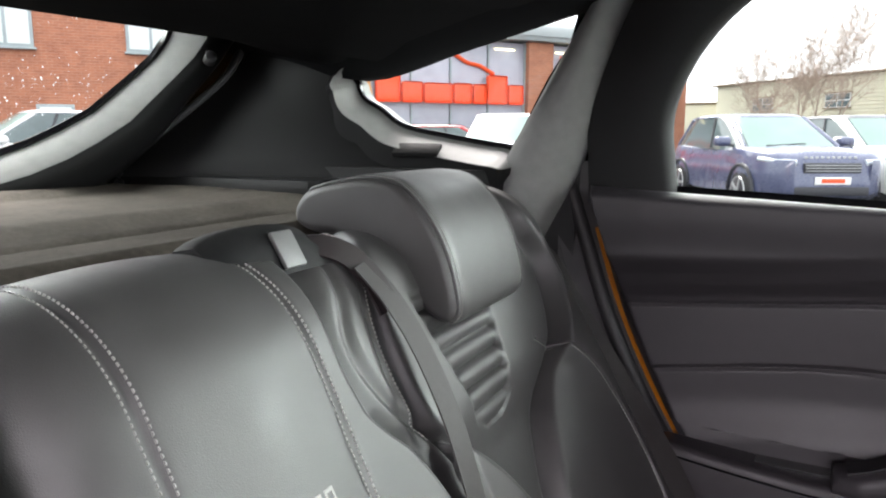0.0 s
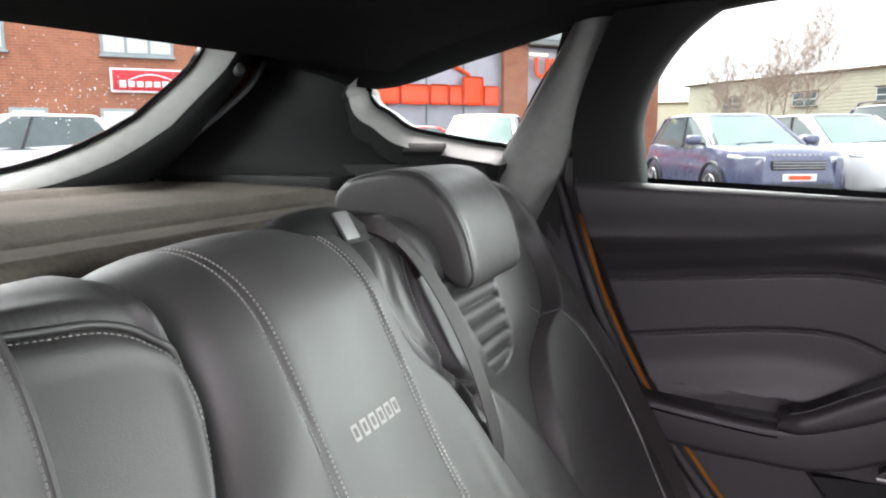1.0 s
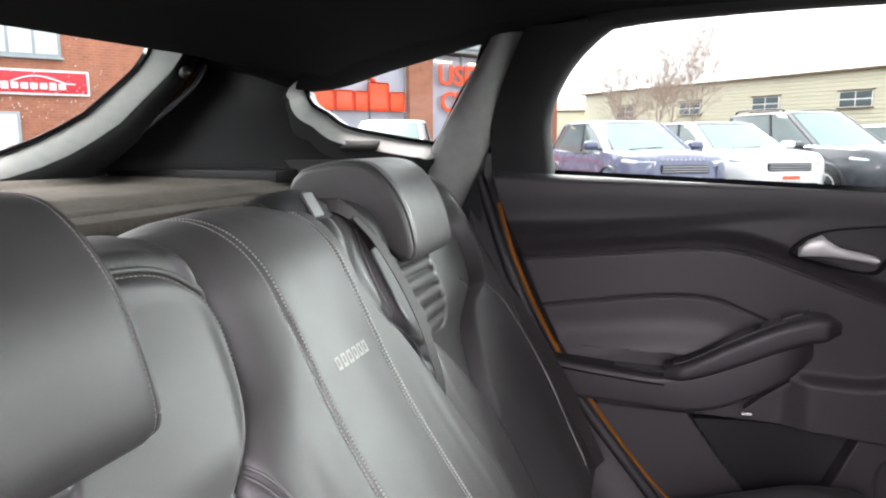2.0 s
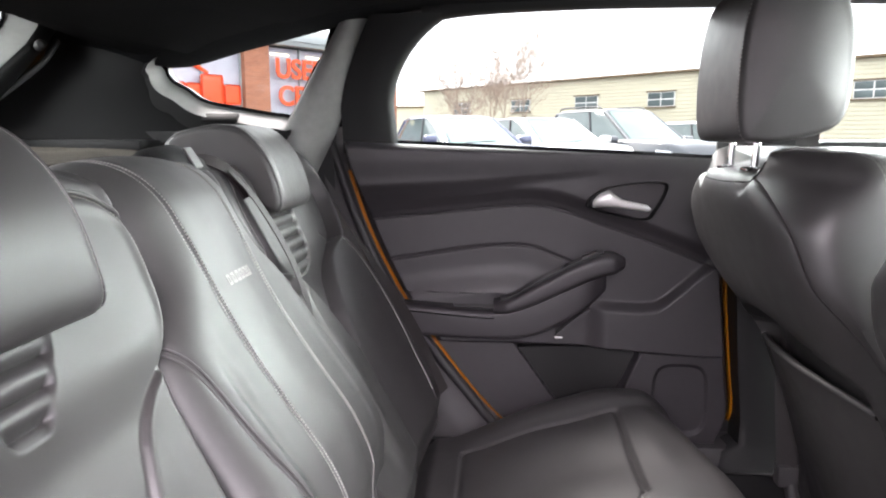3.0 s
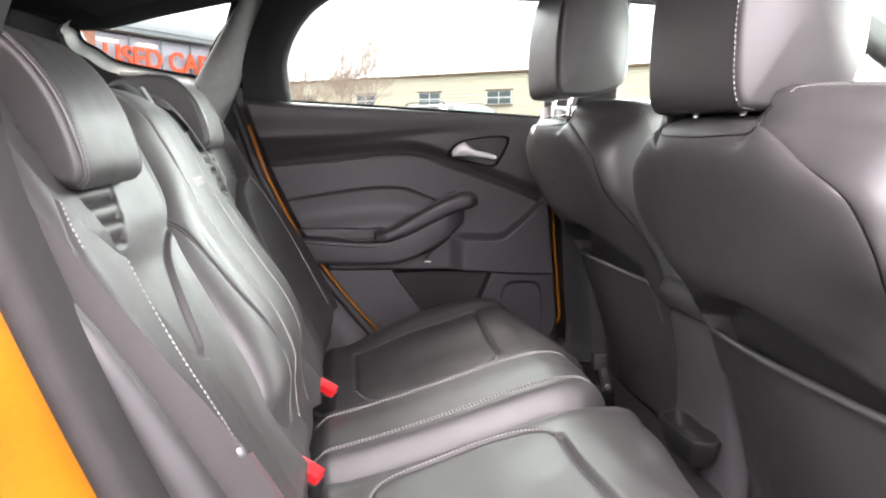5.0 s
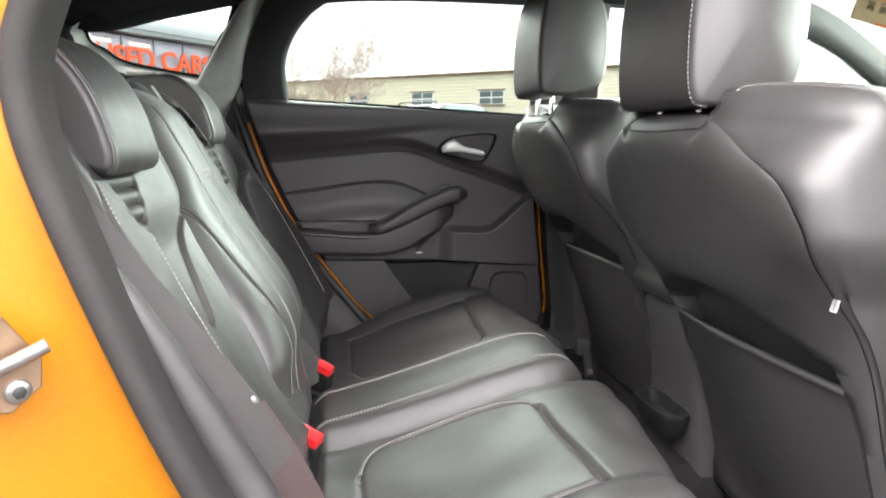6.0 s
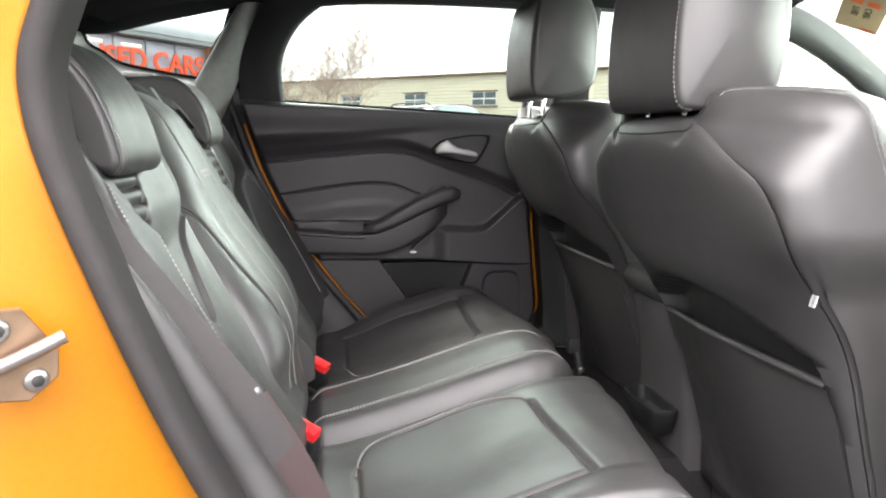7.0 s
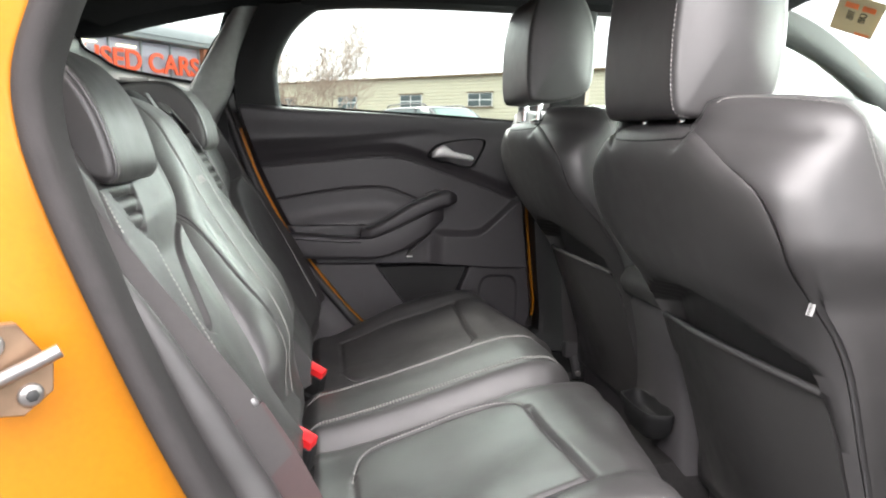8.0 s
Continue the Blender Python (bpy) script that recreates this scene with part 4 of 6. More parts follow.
def build_rear_cushion():
    t = thing("rear_seat_cushion", "black leather rear bench cushion with stitched seams", "car seat")
    for side in (-1, 1):
        def f(u, v):
            s = -0.07 + 0.66 * v
            u = u if side > 0 else 1 - u
            y = 0.126 + 0.524 * u
            return cushion_point(s, side * y, CUSH_OUT, cush_out_depth(s, y))
        me = sheet("outer_pad", 190, 190, f, (-0.02, 0, -0.14), LEATHER, 60)
        if side > 0:
            me.flip_normals()
        me.flip_normals()
        if side > 0:
            me.flip_normals()
        part("outer_pad", me, t, "black leather seat pad with an inset panel")
        ss = steps(0.031, 0.343, 160)
        pts = [cushion_point(s, side * (IN_PANEL(s) - 0.006), CUSH_OUT, cush_out_depth(s, IN_PANEL(s) - 0.006)) for s in ss]
        part("panel_stitching", stitches("panel_stitching", pts, [Vector((0, 0, 1))] * len(pts), length=0.0045, gap=0.0022, wide=0.0014, lift=0.0008), t, "pale thread")

    def f(u, v):
        s = -0.07 + 0.68 * v
        y = -0.150 + 0.300 * u
        return cushion_point(s, y, CUSH_MID, cush_mid_depth(s, y), 0.415, 0.06)
    me = sheet("centre_pad", 130, 120, f, (-0.02, 0, -0.16), LEATHER, 60)
    part("centre_pad", me, t, "black leather centre seat pad with twin stitched seams")
    for side in (-1, 1):
        for off in (-0.0042, 0.0042):
            y = side * (0.0745 + off)
            ss = steps(-0.05, 0.55, 200)
            pts = [cushion_point(s, y, CUSH_MID, cush_mid_depth(s, y), 0.415, 0.06) for s in ss]
            nor = [Vector((0, 0, 1)) if s < 0.415 else Vector((math.sin(min(1.6, (s - 0.415) / 0.06)), 0, math.cos(min(1.6, (s - 0.415) / 0.06)))) for s in ss]
            part("centre_stitching", stitches("centre_stitching", pts, nor, length=0.0045, gap=0.0022, wide=0.0014, lift=0.0008), t, "pale thread")
    # buckles
    across = Vector((0.78, -0.45, -0.33)).normalized()
    up = Vector((-0.25, -0.10, 0.95))
    up = (up - across * up.dot(across)).normalized()
    for at in ((-0.034, 0.160, 0.515), (-0.052, -0.250, 0.541)):
        m = Matrix.Translation(at) @ Matrix((across, up.cross(across), up)).transposed().to_4x4()
        b = thing("belt_buckle", "black seat belt buckle with a red release button", "seat belt buckle", "rear buckles", at=m)
        part("case", box("case", (0.055, 0.026, 0.100), TRIM, 0.007, (0, 0, -0.050), 3), b)
        part("button", box("button", (0.050, 0.022, 0.024), RED, 0.003, (0, 0, 0.004)), b, "red release button")
        part("tongue_slot", box("tongue_slot", (0.034, 0.004, 0.003), INK, 0.001, (0, 0.003, 0.0145)), b)
        part("boot", box("boot", (0.060, 0.040, 0.060), TRIM, 0.012, (0, 0, -0.085), 3), b, "soft black buckle boot")


# ---- the far rear door ----
ROLL_FOOT = curve_of([(-0.24, 1.030), (-0.186, 1.034), (0.083, 1.049), (0.305, 1.067), (0.62, 1.08)])
BAND_TOP = curve_of([(-0.24, 0.983), (-0.168, 0.989), (0.083, 1.016), (0.295, 1.047), (0.40, 1.066), (0.62, 1.08)])
CREASE_B = curve_of([(-0.24, 0.945), (-0.181, 0.952), (0.026, 0.973), (0.13, 0.984), (0.19, 0.985), (0.24, 0.977), (0.31, 0.953), (0.474, 0.894), (0.571, 0.857), (0.64, 0.83)])
PAD_TOP = curve_of([(-0.20, 0.850), (-0.147, 0.856), (0.0, 0.880), (0.10, 0.892), (0.179, 0.890), (0.23, 0.872), (0.283, 0.848), (0.40, 0.77)])
FACET = curve_of([(0.10, 0.690), (0.30, 0.757), (0.38, 0.756), (0.46, 0.758), (0.50, 0.786), (0.564, 0.844), (0.64, 0.90)])


def door_depth(x, z):
    # a roll under the window, undercut twice above the main panel
    top, mid, low = ROLL_FOOT(x), BAND_TOP(x), CREASE_B(x)
    taper = max(0.0, min(1.0, (0.34 - x) / 0.50))
    d = 0.024 * taper * smooth((z - mid) / max(0.012, top - mid))
    d += 0.019 * smooth((z - low - 0.004) / 0.040)
    d += 0.006 * smooth((z - 1.04) / 0.05)
    d -= 0.050 * smooth((z - 1.092 + 0.03 * (x - 0.2)) / 0.035) ** 2
    d -= 0.004 * bell((z - low) / 0.003)
    # soft pad: a groove along its top, and a flare towards the armrest at its foot
    fade = smooth((0.305 - x) / 0.02)
    d -= 0.004 * bell((z - PAD_TOP(x)) / 0.003) * fade
    d += 0.020 * smooth((PAD_TOP(x) - 0.03 - z) / 0.085) ** 1.5 * smooth((z - 0.70) / 0.02) * smooth((0.30 - x) / 0.14)
    # recess between the pad and the armrest
    d -= 0.022 * smooth((0.783 - z) / 0.004) * smooth((z - 0.74) / 0.01) * smooth((0.16 - x) / 0.05)
    # facet: the lower front panel stands out
    d += 0.021 * smooth((FACET(x) + 0.012 - z) / 0.028) * smooth((x - 0.30) / 0.06)
    # lower panel edge
    edge = 0.665 - 0.008 * smooth(x / 0.6) - 0.012 * smooth((x - 0.3) / 0.3)
    d -= 0.012 * smooth((edge - z) / 0.006)
    # bottle pocket: a deep dark scoop between the lower rear panel and the loudspeaker
    left = 0.139 + (0.663 - z) * 0.72
    right = 0.437 - (0.648 - z) * 0.40
    scoop = smooth((x - left) / 0.010) * smooth((right - x) / 0.016) * smooth((edge - 0.004 - z) / 0.010)
    d -= (0.030 + 0.050 * smooth((z - 0.45) / 0.2)) * scoop
    # loudspeaker grille recess
    sx, sz = (x - 0.527) / 0.062, (z - 0.535) / 0.085
    rr = (abs(sx) ** 4 + abs(sz) ** 4) ** 0.25
    d -= 0.008 * smooth((1.03 - rr) / 0.12)
    if rr < 0.95:
        d += 0.0008 * math.sin(x * 1400) * math.sin(z * 1400)
    return d


def build_far_door():
    t = thing("rear_door", "closed rear car door with dark trim and orange painted edge", "car door")

    def f(u, v):
        xm = -0.26 + 0.85 * u
        z = 0.432 + (1.122 - 0.046 * (xm + 0.135) - 0.432) * v
        x = REAR_EDGE(z) + 0.006 + (FRONT_EDGE(z) - REAR_EDGE(z) - 0.012) * u
        lim = smooth(min(u, 1 - u) / 0.02)
        return (x, 0.712 - 0.012 * lim - door_depth(x, z) * lim, z)
    me = sheet("door_card", 260, 330, f, (0, 0.085, -0.045), DOORSKIN, 60)
    part("door_card", me, t, "dark grained door trim panel with creased sections")

    # dark sheet set in the scoop as the pocket's inner shade
    def pocket(u, v):
        z = 0.45 + 0.195 * v
        x0, x1 = 0.143 + (0.663 - z) * 0.72, 0.434 - (0.648 - z) * 0.40
        return (x0 + (x1 - x0) * u, 0.722 + 0.015 * math.sin(math.pi * u), z)
    me = sheet("bottle_pocket_shade", 12, 8, pocket, (0, 0.02, 0), TRIM)
    part("bottle_pocket_shade", me, t, "dark sheet that shades the bottle pocket")
    # painted steel edges that show in the shut lines
    rear = [(REAR_EDGE(z) - 0.002, 0.748, z) for z in steps(0.46, 1.06, 30)]
    part("painted_edge", ribbon("painted_edge", rear, (0, 1, 0), 0.045, 0.008, ORANGE), t, "orange metallic painted door edge")
    front = [(FRONT_EDGE(z) + 0.004, 0.722, z) for z in steps(0.48, 0.90, 20)]
    part("painted_edge", ribbon("painted_edge", front, (0, 1, 0), 0.012, 0.005, ORANGE), t, "orange metallic painted door edge")
    # armrest: a long body that rises to the front, and the grab handle on it
    def section(x, y_front, y_rear, z0, z1, r, n=6):
        pts = []
        for cy, cz, a0 in ((y_front + r, z1 - r, 90), (y_front + r, z0 + r, 180), (y_rear - r, z0 + r, 270), (y_rear - r, z1 - r, 0)):
            for k in range(n + 1):
                a = radians(a0 + 90 * k / n)
                pts.append((x, cy + r * math.cos(a), cz + r * math.sin(a)))
        return pts
    top, foot = curve_of([(-0.15, 0.764), (-0.05, 0.757), (0.06, 0.750), (0.11, 0.752), (0.15, 0.762), (0.20, 0.783), (0.25, 0.808), (0.30, 0.830), (0.345, 0.848)]), \
        curve_of([(-0.15, 0.690), (-0.05, 0.686), (0.10, 0.683), (0.15, 0.686), (0.20, 0.700), (0.25, 0.726), (0.30, 0.758), (0.345, 0.796)])
    front = curve_of([(-0.15, 0.664), (-0.05, 0.652), (0.06, 0.644), (0.15, 0.638), (0.25, 0.637), (0.31, 0.642), (0.345, 0.66)])
    rings = [section(x, front(x), 0.712, foot(x), top(x), 0.013) for x in steps(-0.152, 0.345, 40)]
    arm = part("armrest", loft("armrest", rings, DOORSKIN, angle=70), t, "dark moulded armrest rising to a grab handle")
    upper = [(-0.150, 0.6625, 0.7500), (-0.05, 0.6505, 0.7425), (0.06, 0.6425, 0.7355), (0.098, 0.640, 0.7355)]
    part("armrest_seam", tube("armrest_seam", open_curve(upper, 6), 0.0016, GLOSSBLACK, 6), arm, "dark seam along the armrest")
    top2, foot2 = curve_of([(0.097, 0.774), (0.135, 0.786), (0.19, 0.818), (0.253, 0.853), (0.30, 0.874), (0.335, 0.886), (0.36, 0.886), (0.380, 0.876)]), \
        curve_of([(0.097, 0.746), (0.135, 0.750), (0.19, 0.770), (0.253, 0.800), (0.30, 0.822), (0.335, 0.836), (0.36, 0.842), (0.380, 0.852)])
    rings = [section(x, 0.618 + 0.016 * smooth((x - 0.355) / 0.026) + 0.014 * smooth((0.13 - x) / 0.035), 0.680 - 0.012 * smooth((x - 0.35) / 0.03), foot2(x), top2(x), min(0.016, 0.42 * (top2(x) - foot2(x)))) for x in steps(0.097, 0.380, 40)]
    grab = part("grab_handle", loft("grab_handle", rings, DOORSKIN, angle=70), t, "thick rounded grab handle of the door")
    ins = [(x, 0.650, top2(x) + 0.0005) for x in steps(0.112, 0.335, 16)]
    part("switch_insert", ribbon("switch_insert", ins, (0, 1, 0), 0.036, 0.004, GLOSSBLACK), grab, "gloss black insert")
    part("window_switch", box("window_switch", (0.034, 0.018, 0.008), HARD, 0.002), grab, "small window switch", at=pose(0.305, 0.650, 0.879, 0, -22, 0))
    # gloss tray floor between the pad and the armrest
    tray = [(x, 0.690, 0.752 - 0.02 * (x + 0.15) * 0.3) for x in steps(-0.145, 0.13, 10)]
    part("armrest_tray", ribbon("armrest_tray", tray, (0, 1, 0), 0.030, 0.004, GLOSSBLACK), arm, "gloss black tray floor")
    part("pull_cup", ribbon("pull_cup", [(0.240, 0.668, 0.694), (0.27, 0.664, 0.724), (0.31, 0.660, 0.757)], (0, 1, 0), 0.020, 0.006, HARD), arm)
    part("reflector", box("reflector", (0.018, 0.005, 0.004), SILVER, 0.0015), arm, "small satin silver bar", at=pose(0.243, 0.655, 0.690))
    # inner handle in its cup
    cup = closed_curve([(0.305, 0, 0.985), (0.33, 0, 1.018), (0.385, 0, 1.032), (0.455, 0, 1.037), (0.468, 0, 1.022), (0.445, 0, 0.975), (0.425, 0, 0.958), (0.37, 0, 0.966)], 6)
    c = sum(cup, Vector()) / len(cup)
    yy = [0.672, 0.667, 0.672, 0.694, 0.698]
    sc = [1.09, 1.05, 1.0, 0.93, 0.05]
    rings = [[Vector((c.x + (p.x - c.x) * k, y, c.z + (p.z - c.z) * k)) for p in cup] for y, k in zip(yy, sc)]
    h = part("handle_cup", loft("handle_cup", rings, TRIM, caps=False, angle=50), t, "black door handle recess")
    keys = [(0.312, 0.674, 0.990, 0.008), (0.325, 0.670, 0.998, 0.015), (0.345, 0.668, 1.003, 0.019), (0.357, 0.668, 0.998, 0.014), (0.375, 0.668, 0.991, 0.0095), (0.41, 0.668, 0.985, 0.0085), (0.43, 0.670, 0.981, 0.007), (0.436, 0.672, 0.980, 0.003)]
    rings = [[(x, y - 0.006 * math.cos(2 * math.pi * k / 12), z + hh * math.sin(2 * math.pi * k / 12)) for k in range(12)] for x, y, z, hh in keys]
    part("door_handle", loft("door_handle", rings, SILVER, angle=80), h, "satin silver release lever")
    # window frame above the belt: rear upright, top rail and belt seal
    rings = []
    for z in steps(1.10, 1.392, 26):
        x1 = WINDOW_REAR(z)
        x0 = (-0.250 if z < 1.2 else -0.250 + 0.75 * (z - 1.2) ** 1.4)
        y = 0.700 - 0.055 * max(0, z - 1.12) / 0.28
        rings.append([(x0, y + 0.02, z), (x0 + 0.004, y - 0.012, z), ((x0 + x1) / 2, y - 0.022, z), (x1 - 0.014, y - 0.016, z), (x1, y - 0.004, z), (x1, y + 0.02, z)])
    part("window_upright", loft("window_upright", rings, TRIM, angle=70), t, "dark plastic window frame")
    pts = open_curve([(-0.06, 0.652, 1.398), (0.06, 0.648, 1.412), (0.3, 0.645, 1.420), (0.60, 0.645, 1.420)], 6)
    part("window_top_rail", tube("window_top_rail", pts, 0.024, TRIM), t)
    pts = [(-0.135, 0.706, 1.123), (0.1, 0.706, 1.113), (0.35, 0.706, 1.102), (0.60, 0.706, 1.089)]
    part("belt_seal", ribbon("belt_seal", open_curve(pts, 6), (0, 0.3, 1), 0.010, 0.010, GLOSSBLACK), t, "black window belt seal")
    pane = mesh("pane", [(-0.13, 0.712, 1.10), (0.62, 0.712, 1.08), (0.62, 0.664, 1.43), (-0.02, 0.664, 1.41), (-0.09, 0.675, 1.33), (-0.135, 0.695, 1.22)], [(0, 1, 2, 3, 4, 5)], TINTED, False)
    o = part("pane", pane, t)
    o.visible_shadow = False


# ---- the open side: body, jamb, striker ----
JAMB = curve_of([(0.36, 0.111), (0.50, 0.001), (0.60, -0.064), (0.702, -0.117), (0.778, -0.151), (0.854, -0.181), (0.967, -0.221), (1.03, -0.238), (1.07, -0.242), (1.105, -0.236), (1.18, -0.204), (1.26, -0.149), (1.34, -0.059), (1.39, 0.051), (1.42, 0.241)])


def build_near_side():
    def jamb(u, v):
        z = 0.30 + 1.10 * v
        x = JAMB(z) - 0.012
        y = -0.735 - 0.055 * max(0, z - 1.0) * -0.6
        k = u
        bulge = 0.004 * math.sin(math.pi * min(1, u * 1.4)) + 0.012 * bell((u - 0.42) / 0.05)
        return (x - 0.030 * k - 0.42 * max(0, k - 0.06) + bulge, y - 0.125 * smooth(k / 0.75) + 0.02 * k, z)
    me = sheet("body_jamb_near", 40, 60, jamb, (-0.03, 0.05, 0), ORANGE, 60)
    tagged(part("body_jamb_near", me), "glossy orange metallic door jamb of the car body", "car body", kind="structure")

    zs = [0.34, 0.42, 0.50, 0.60, 0.70, 0.78, 0.86, 0.94, 1.00, 1.04, 1.08, 1.12, 1.18, 1.26, 1.34, 1.39]
    line = [Vector((JAMB(z), -0.742 + 0.03 * max(0, z - 1.0), z)) for z in zs] + [Vector((0.25, -0.70, 1.42)), Vector((0.6, -0.69, 1.43)), Vector((1.0, -0.69, 1.42))]
    pts = open_curve(line, 8)
    rings = []
    for i, p in enumerate(pts):
        d = (pts[min(i + 1, len(pts) - 1)] - pts[max(i - 1, 0)]).normalized()
        a = d.cross(Vector((0, 1, 0))).normalized()      # across the opening, towards its middle or away
        b = Vector((0, 1, 0))
        prof = [(-0.014, -0.002), (-0.013, -0.014), (-0.004, -0.019), (0.006, -0.015), (0.008, -0.006), (0.007, 0.010), (0.006, 0.022), (0.004, 0.040), (-0.006, 0.06), (-0.012, 0.03)]
        rings.append([p + a * q[0] * 1.0 + b * q[1] for q in prof])
    tagged(part("door_seal_near", loft("door_seal_near", rings, SEALGREY, angle=60)), "grey rubber door seal round the open doorway", "door seal", kind="structure")

    # trim inside the seal, beside the seat
    def trim(u, v):
        z = 0.34 + 0.86 * v
        a = Vector((JAMB(z) + 0.002, -0.712 + 0.02 * max(0, z - 1.0), z))
        s = (z - 0.53) / 0.878
        b = BACK0 + Vector((0, -0.622 - 0.02 * smooth(s / 0.5), 0)) + BU * s + BN * (0.054 - 0.042 * smooth((s - 0.25) / 0.4))
        p = a.lerp(b, u)
        puff = 0.030 * math.sin(math.pi * min(1.0, max(0.0, (u - 0.22) / 0.78))) ** 0.8 * smooth((1.06 - z) / 0.2)
        p += Vector((0.75, -0.45, 0.3)) * (puff - 0.012 * bell((u - 0.20) / 0.05) - 0.030 * smooth((u - 0.94) / 0.06))
        return p
    tagged(part("trim_near", sheet("trim_near", 60, 60, trim, (-0.02, 0.02, 0), LEATHER)), "black leather side bolster beside the rear seat", "interior trim", kind="structure")

    def quarter(u, v):
        x = -1.08 + 0.86 * u
        z = 0.30 + 0.86 * v
        x = min(x, JAMB(z) - 0.10)
        return (x, -0.62 - 0.03 * smooth(u), z)
    tagged(part("wall_near_quarter", sheet("wall_near_quarter", 14, 14, quarter, (0, -0.05, 0), HARD)), "dark trim of the near rear quarter", "interior trim", kind="structure")
    tagged(part("sill_near", box("sill_near", (1.5, 0.12, 0.10), HARD, 0.02, (0.85, -0.70, 0.32))), "dark plastic door sill trim", "door sill", kind="structure")

    # shut driver's door and the pillar beside the front seat: out of view, added to shade its shoulder
    pil = [[(x0, -0.765 + 0.10 * k, z), (x0 + 0.02, -0.700 + 0.10 * k, z), (x0 + 0.13, -0.695 + 0.10 * k, z), (x0 + 0.16, -0.765 + 0.10 * k, z)] for x0, z, k in ((0.70, 0.28, 0), (0.68, 0.7, 0), (0.70, 1.1, 0), (0.76, 1.43, 1))]
    tagged(part("pillar_b_near", loft("pillar_b_near", pil, TRIM, angle=60)), "dark plastic centre pillar trim", "pillar", kind="structure")

    def card(u, v):
        return (0.84 + 1.10 * u, -0.715 + 0.015 * math.sin(math.pi * v), 0.28 + 0.80 * v)
    tagged(part("door_1", sheet("door_1", 16, 12, card, (0, -0.06, 0), DOORSKIN)), "closed dark trimmed driver's door", "car door", kind="structure")
    pane = mesh("window_4", [(0.84, -0.735, 1.07), (1.95, -0.735, 1.07), (1.50, -0.675, 1.34), (1.2, -0.655, 1.40), (0.88, -0.65, 1.42)], [(0, 1, 2, 3, 4)], TINTED, False)
    o = tagged(part("window_4", pane), "green tinted driver's window", "car window", kind="structure")
    o.visible_shadow = False

    s = thing("door_striker", "zinc-plated door striker bolted to the orange jamb", "door striker")
    n = Vector((0.62, -0.78, 0)).normalized()
    side = Vector((0.78, 0.62, 0)).normalized()
    p = Vector((-0.248, -0.796, 0.859))
    m = Matrix.Translation(p) @ Matrix((side, Vector((0, 0, 1)), n)).transposed().to_4x4()
    plate = [Vector(q) for q in ((-0.022, -0.040, 0), (0.006, -0.046, 0), (0.033, -0.028, 0), (0.035, -0.002, 0), (0.006, 0.042, 0), (-0.020, 0.044, 0), (-0.036, 0.020, 0), (-0.036, -0.020, 0))]
    rings = [[Vector((q.x * 0.82, q.y * 0.84, z)) for q in plate] for z in (-0.004, 0.005)] + [[Vector((q.x * 0.78, q.y * 0.81, 0.0065)) for q in plate]]
    part("plate", loft("plate", rings, ZINC, angle=30), s, "worn yellow zinc plate", at=m)
    loop = open_curve([(-0.024, -0.010, 0.004), (-0.012, -0.004, 0.012), (0.008, 0.005, 0.020), (0.027, 0.014, 0.026)], 6)
    part("loop_bar", tube("loop_bar", loop, 0.0058, STEEL, 10), s, "steel latch bar", at=m)
    part("brace_bar", tube("brace_bar", [(-0.024, -0.010, 0.004), (-0.026, -0.020, 0.009), (-0.022, -0.034, 0.006)], 0.0045, STEEL, 8), s, at=m)
    for x, y in ((-0.014, 0.022), (0.010, -0.022)):
        bolt = part("bolt", disc("bolt", 0.0095, 0.005, STEEL, 20), s, "round bolt head", at=m @ Matrix.Translation((x, y, 0.006)))
        part("socket", disc("socket", 0.005, 0.001, INK, 6, 0.0003), bolt, at=Matrix.Translation((0, 0, 0.0056)))


# ---- front seats ----
FR_X = curve_of([(0.36, 0.70), (0.45, 0.690), (0.55, 0.660), (0.65, 0.625), (0.75, 0.588), (0.80, 0.560), (0.85, 0.522), (0.92, 0.488), (1.0, 0.462), (1.05, 0.456), (1.10, 0.458)])
FR_SEAM = curve_of([(0.36, 0.222), (0.6, 0.238), (0.75, 0.252), (0.86, 0.264), (0.90, 0.258), (0.93, 0.254), (0.97, 0.244), (0.995, 0.232), (1.02, 0.203), (1.045, 0.160), (1.062, 0.125), (1.10, 0.115)])
FR_WIDE = curve_of([(0.36, 0.232), (0.6, 0.250), (0.75, 0.265), (0.86, 0.280), (0.92, 0.280), (1.0, 0.270), (1.06, 0.258), (1.10, 0.236)])
FR_DEEP = curve_of([(0.36, 0.24), (0.6, 0.25), (0.8, 0.25), (0.95, 0.24), (1.05, 0.225), (1.10, 0.21)])


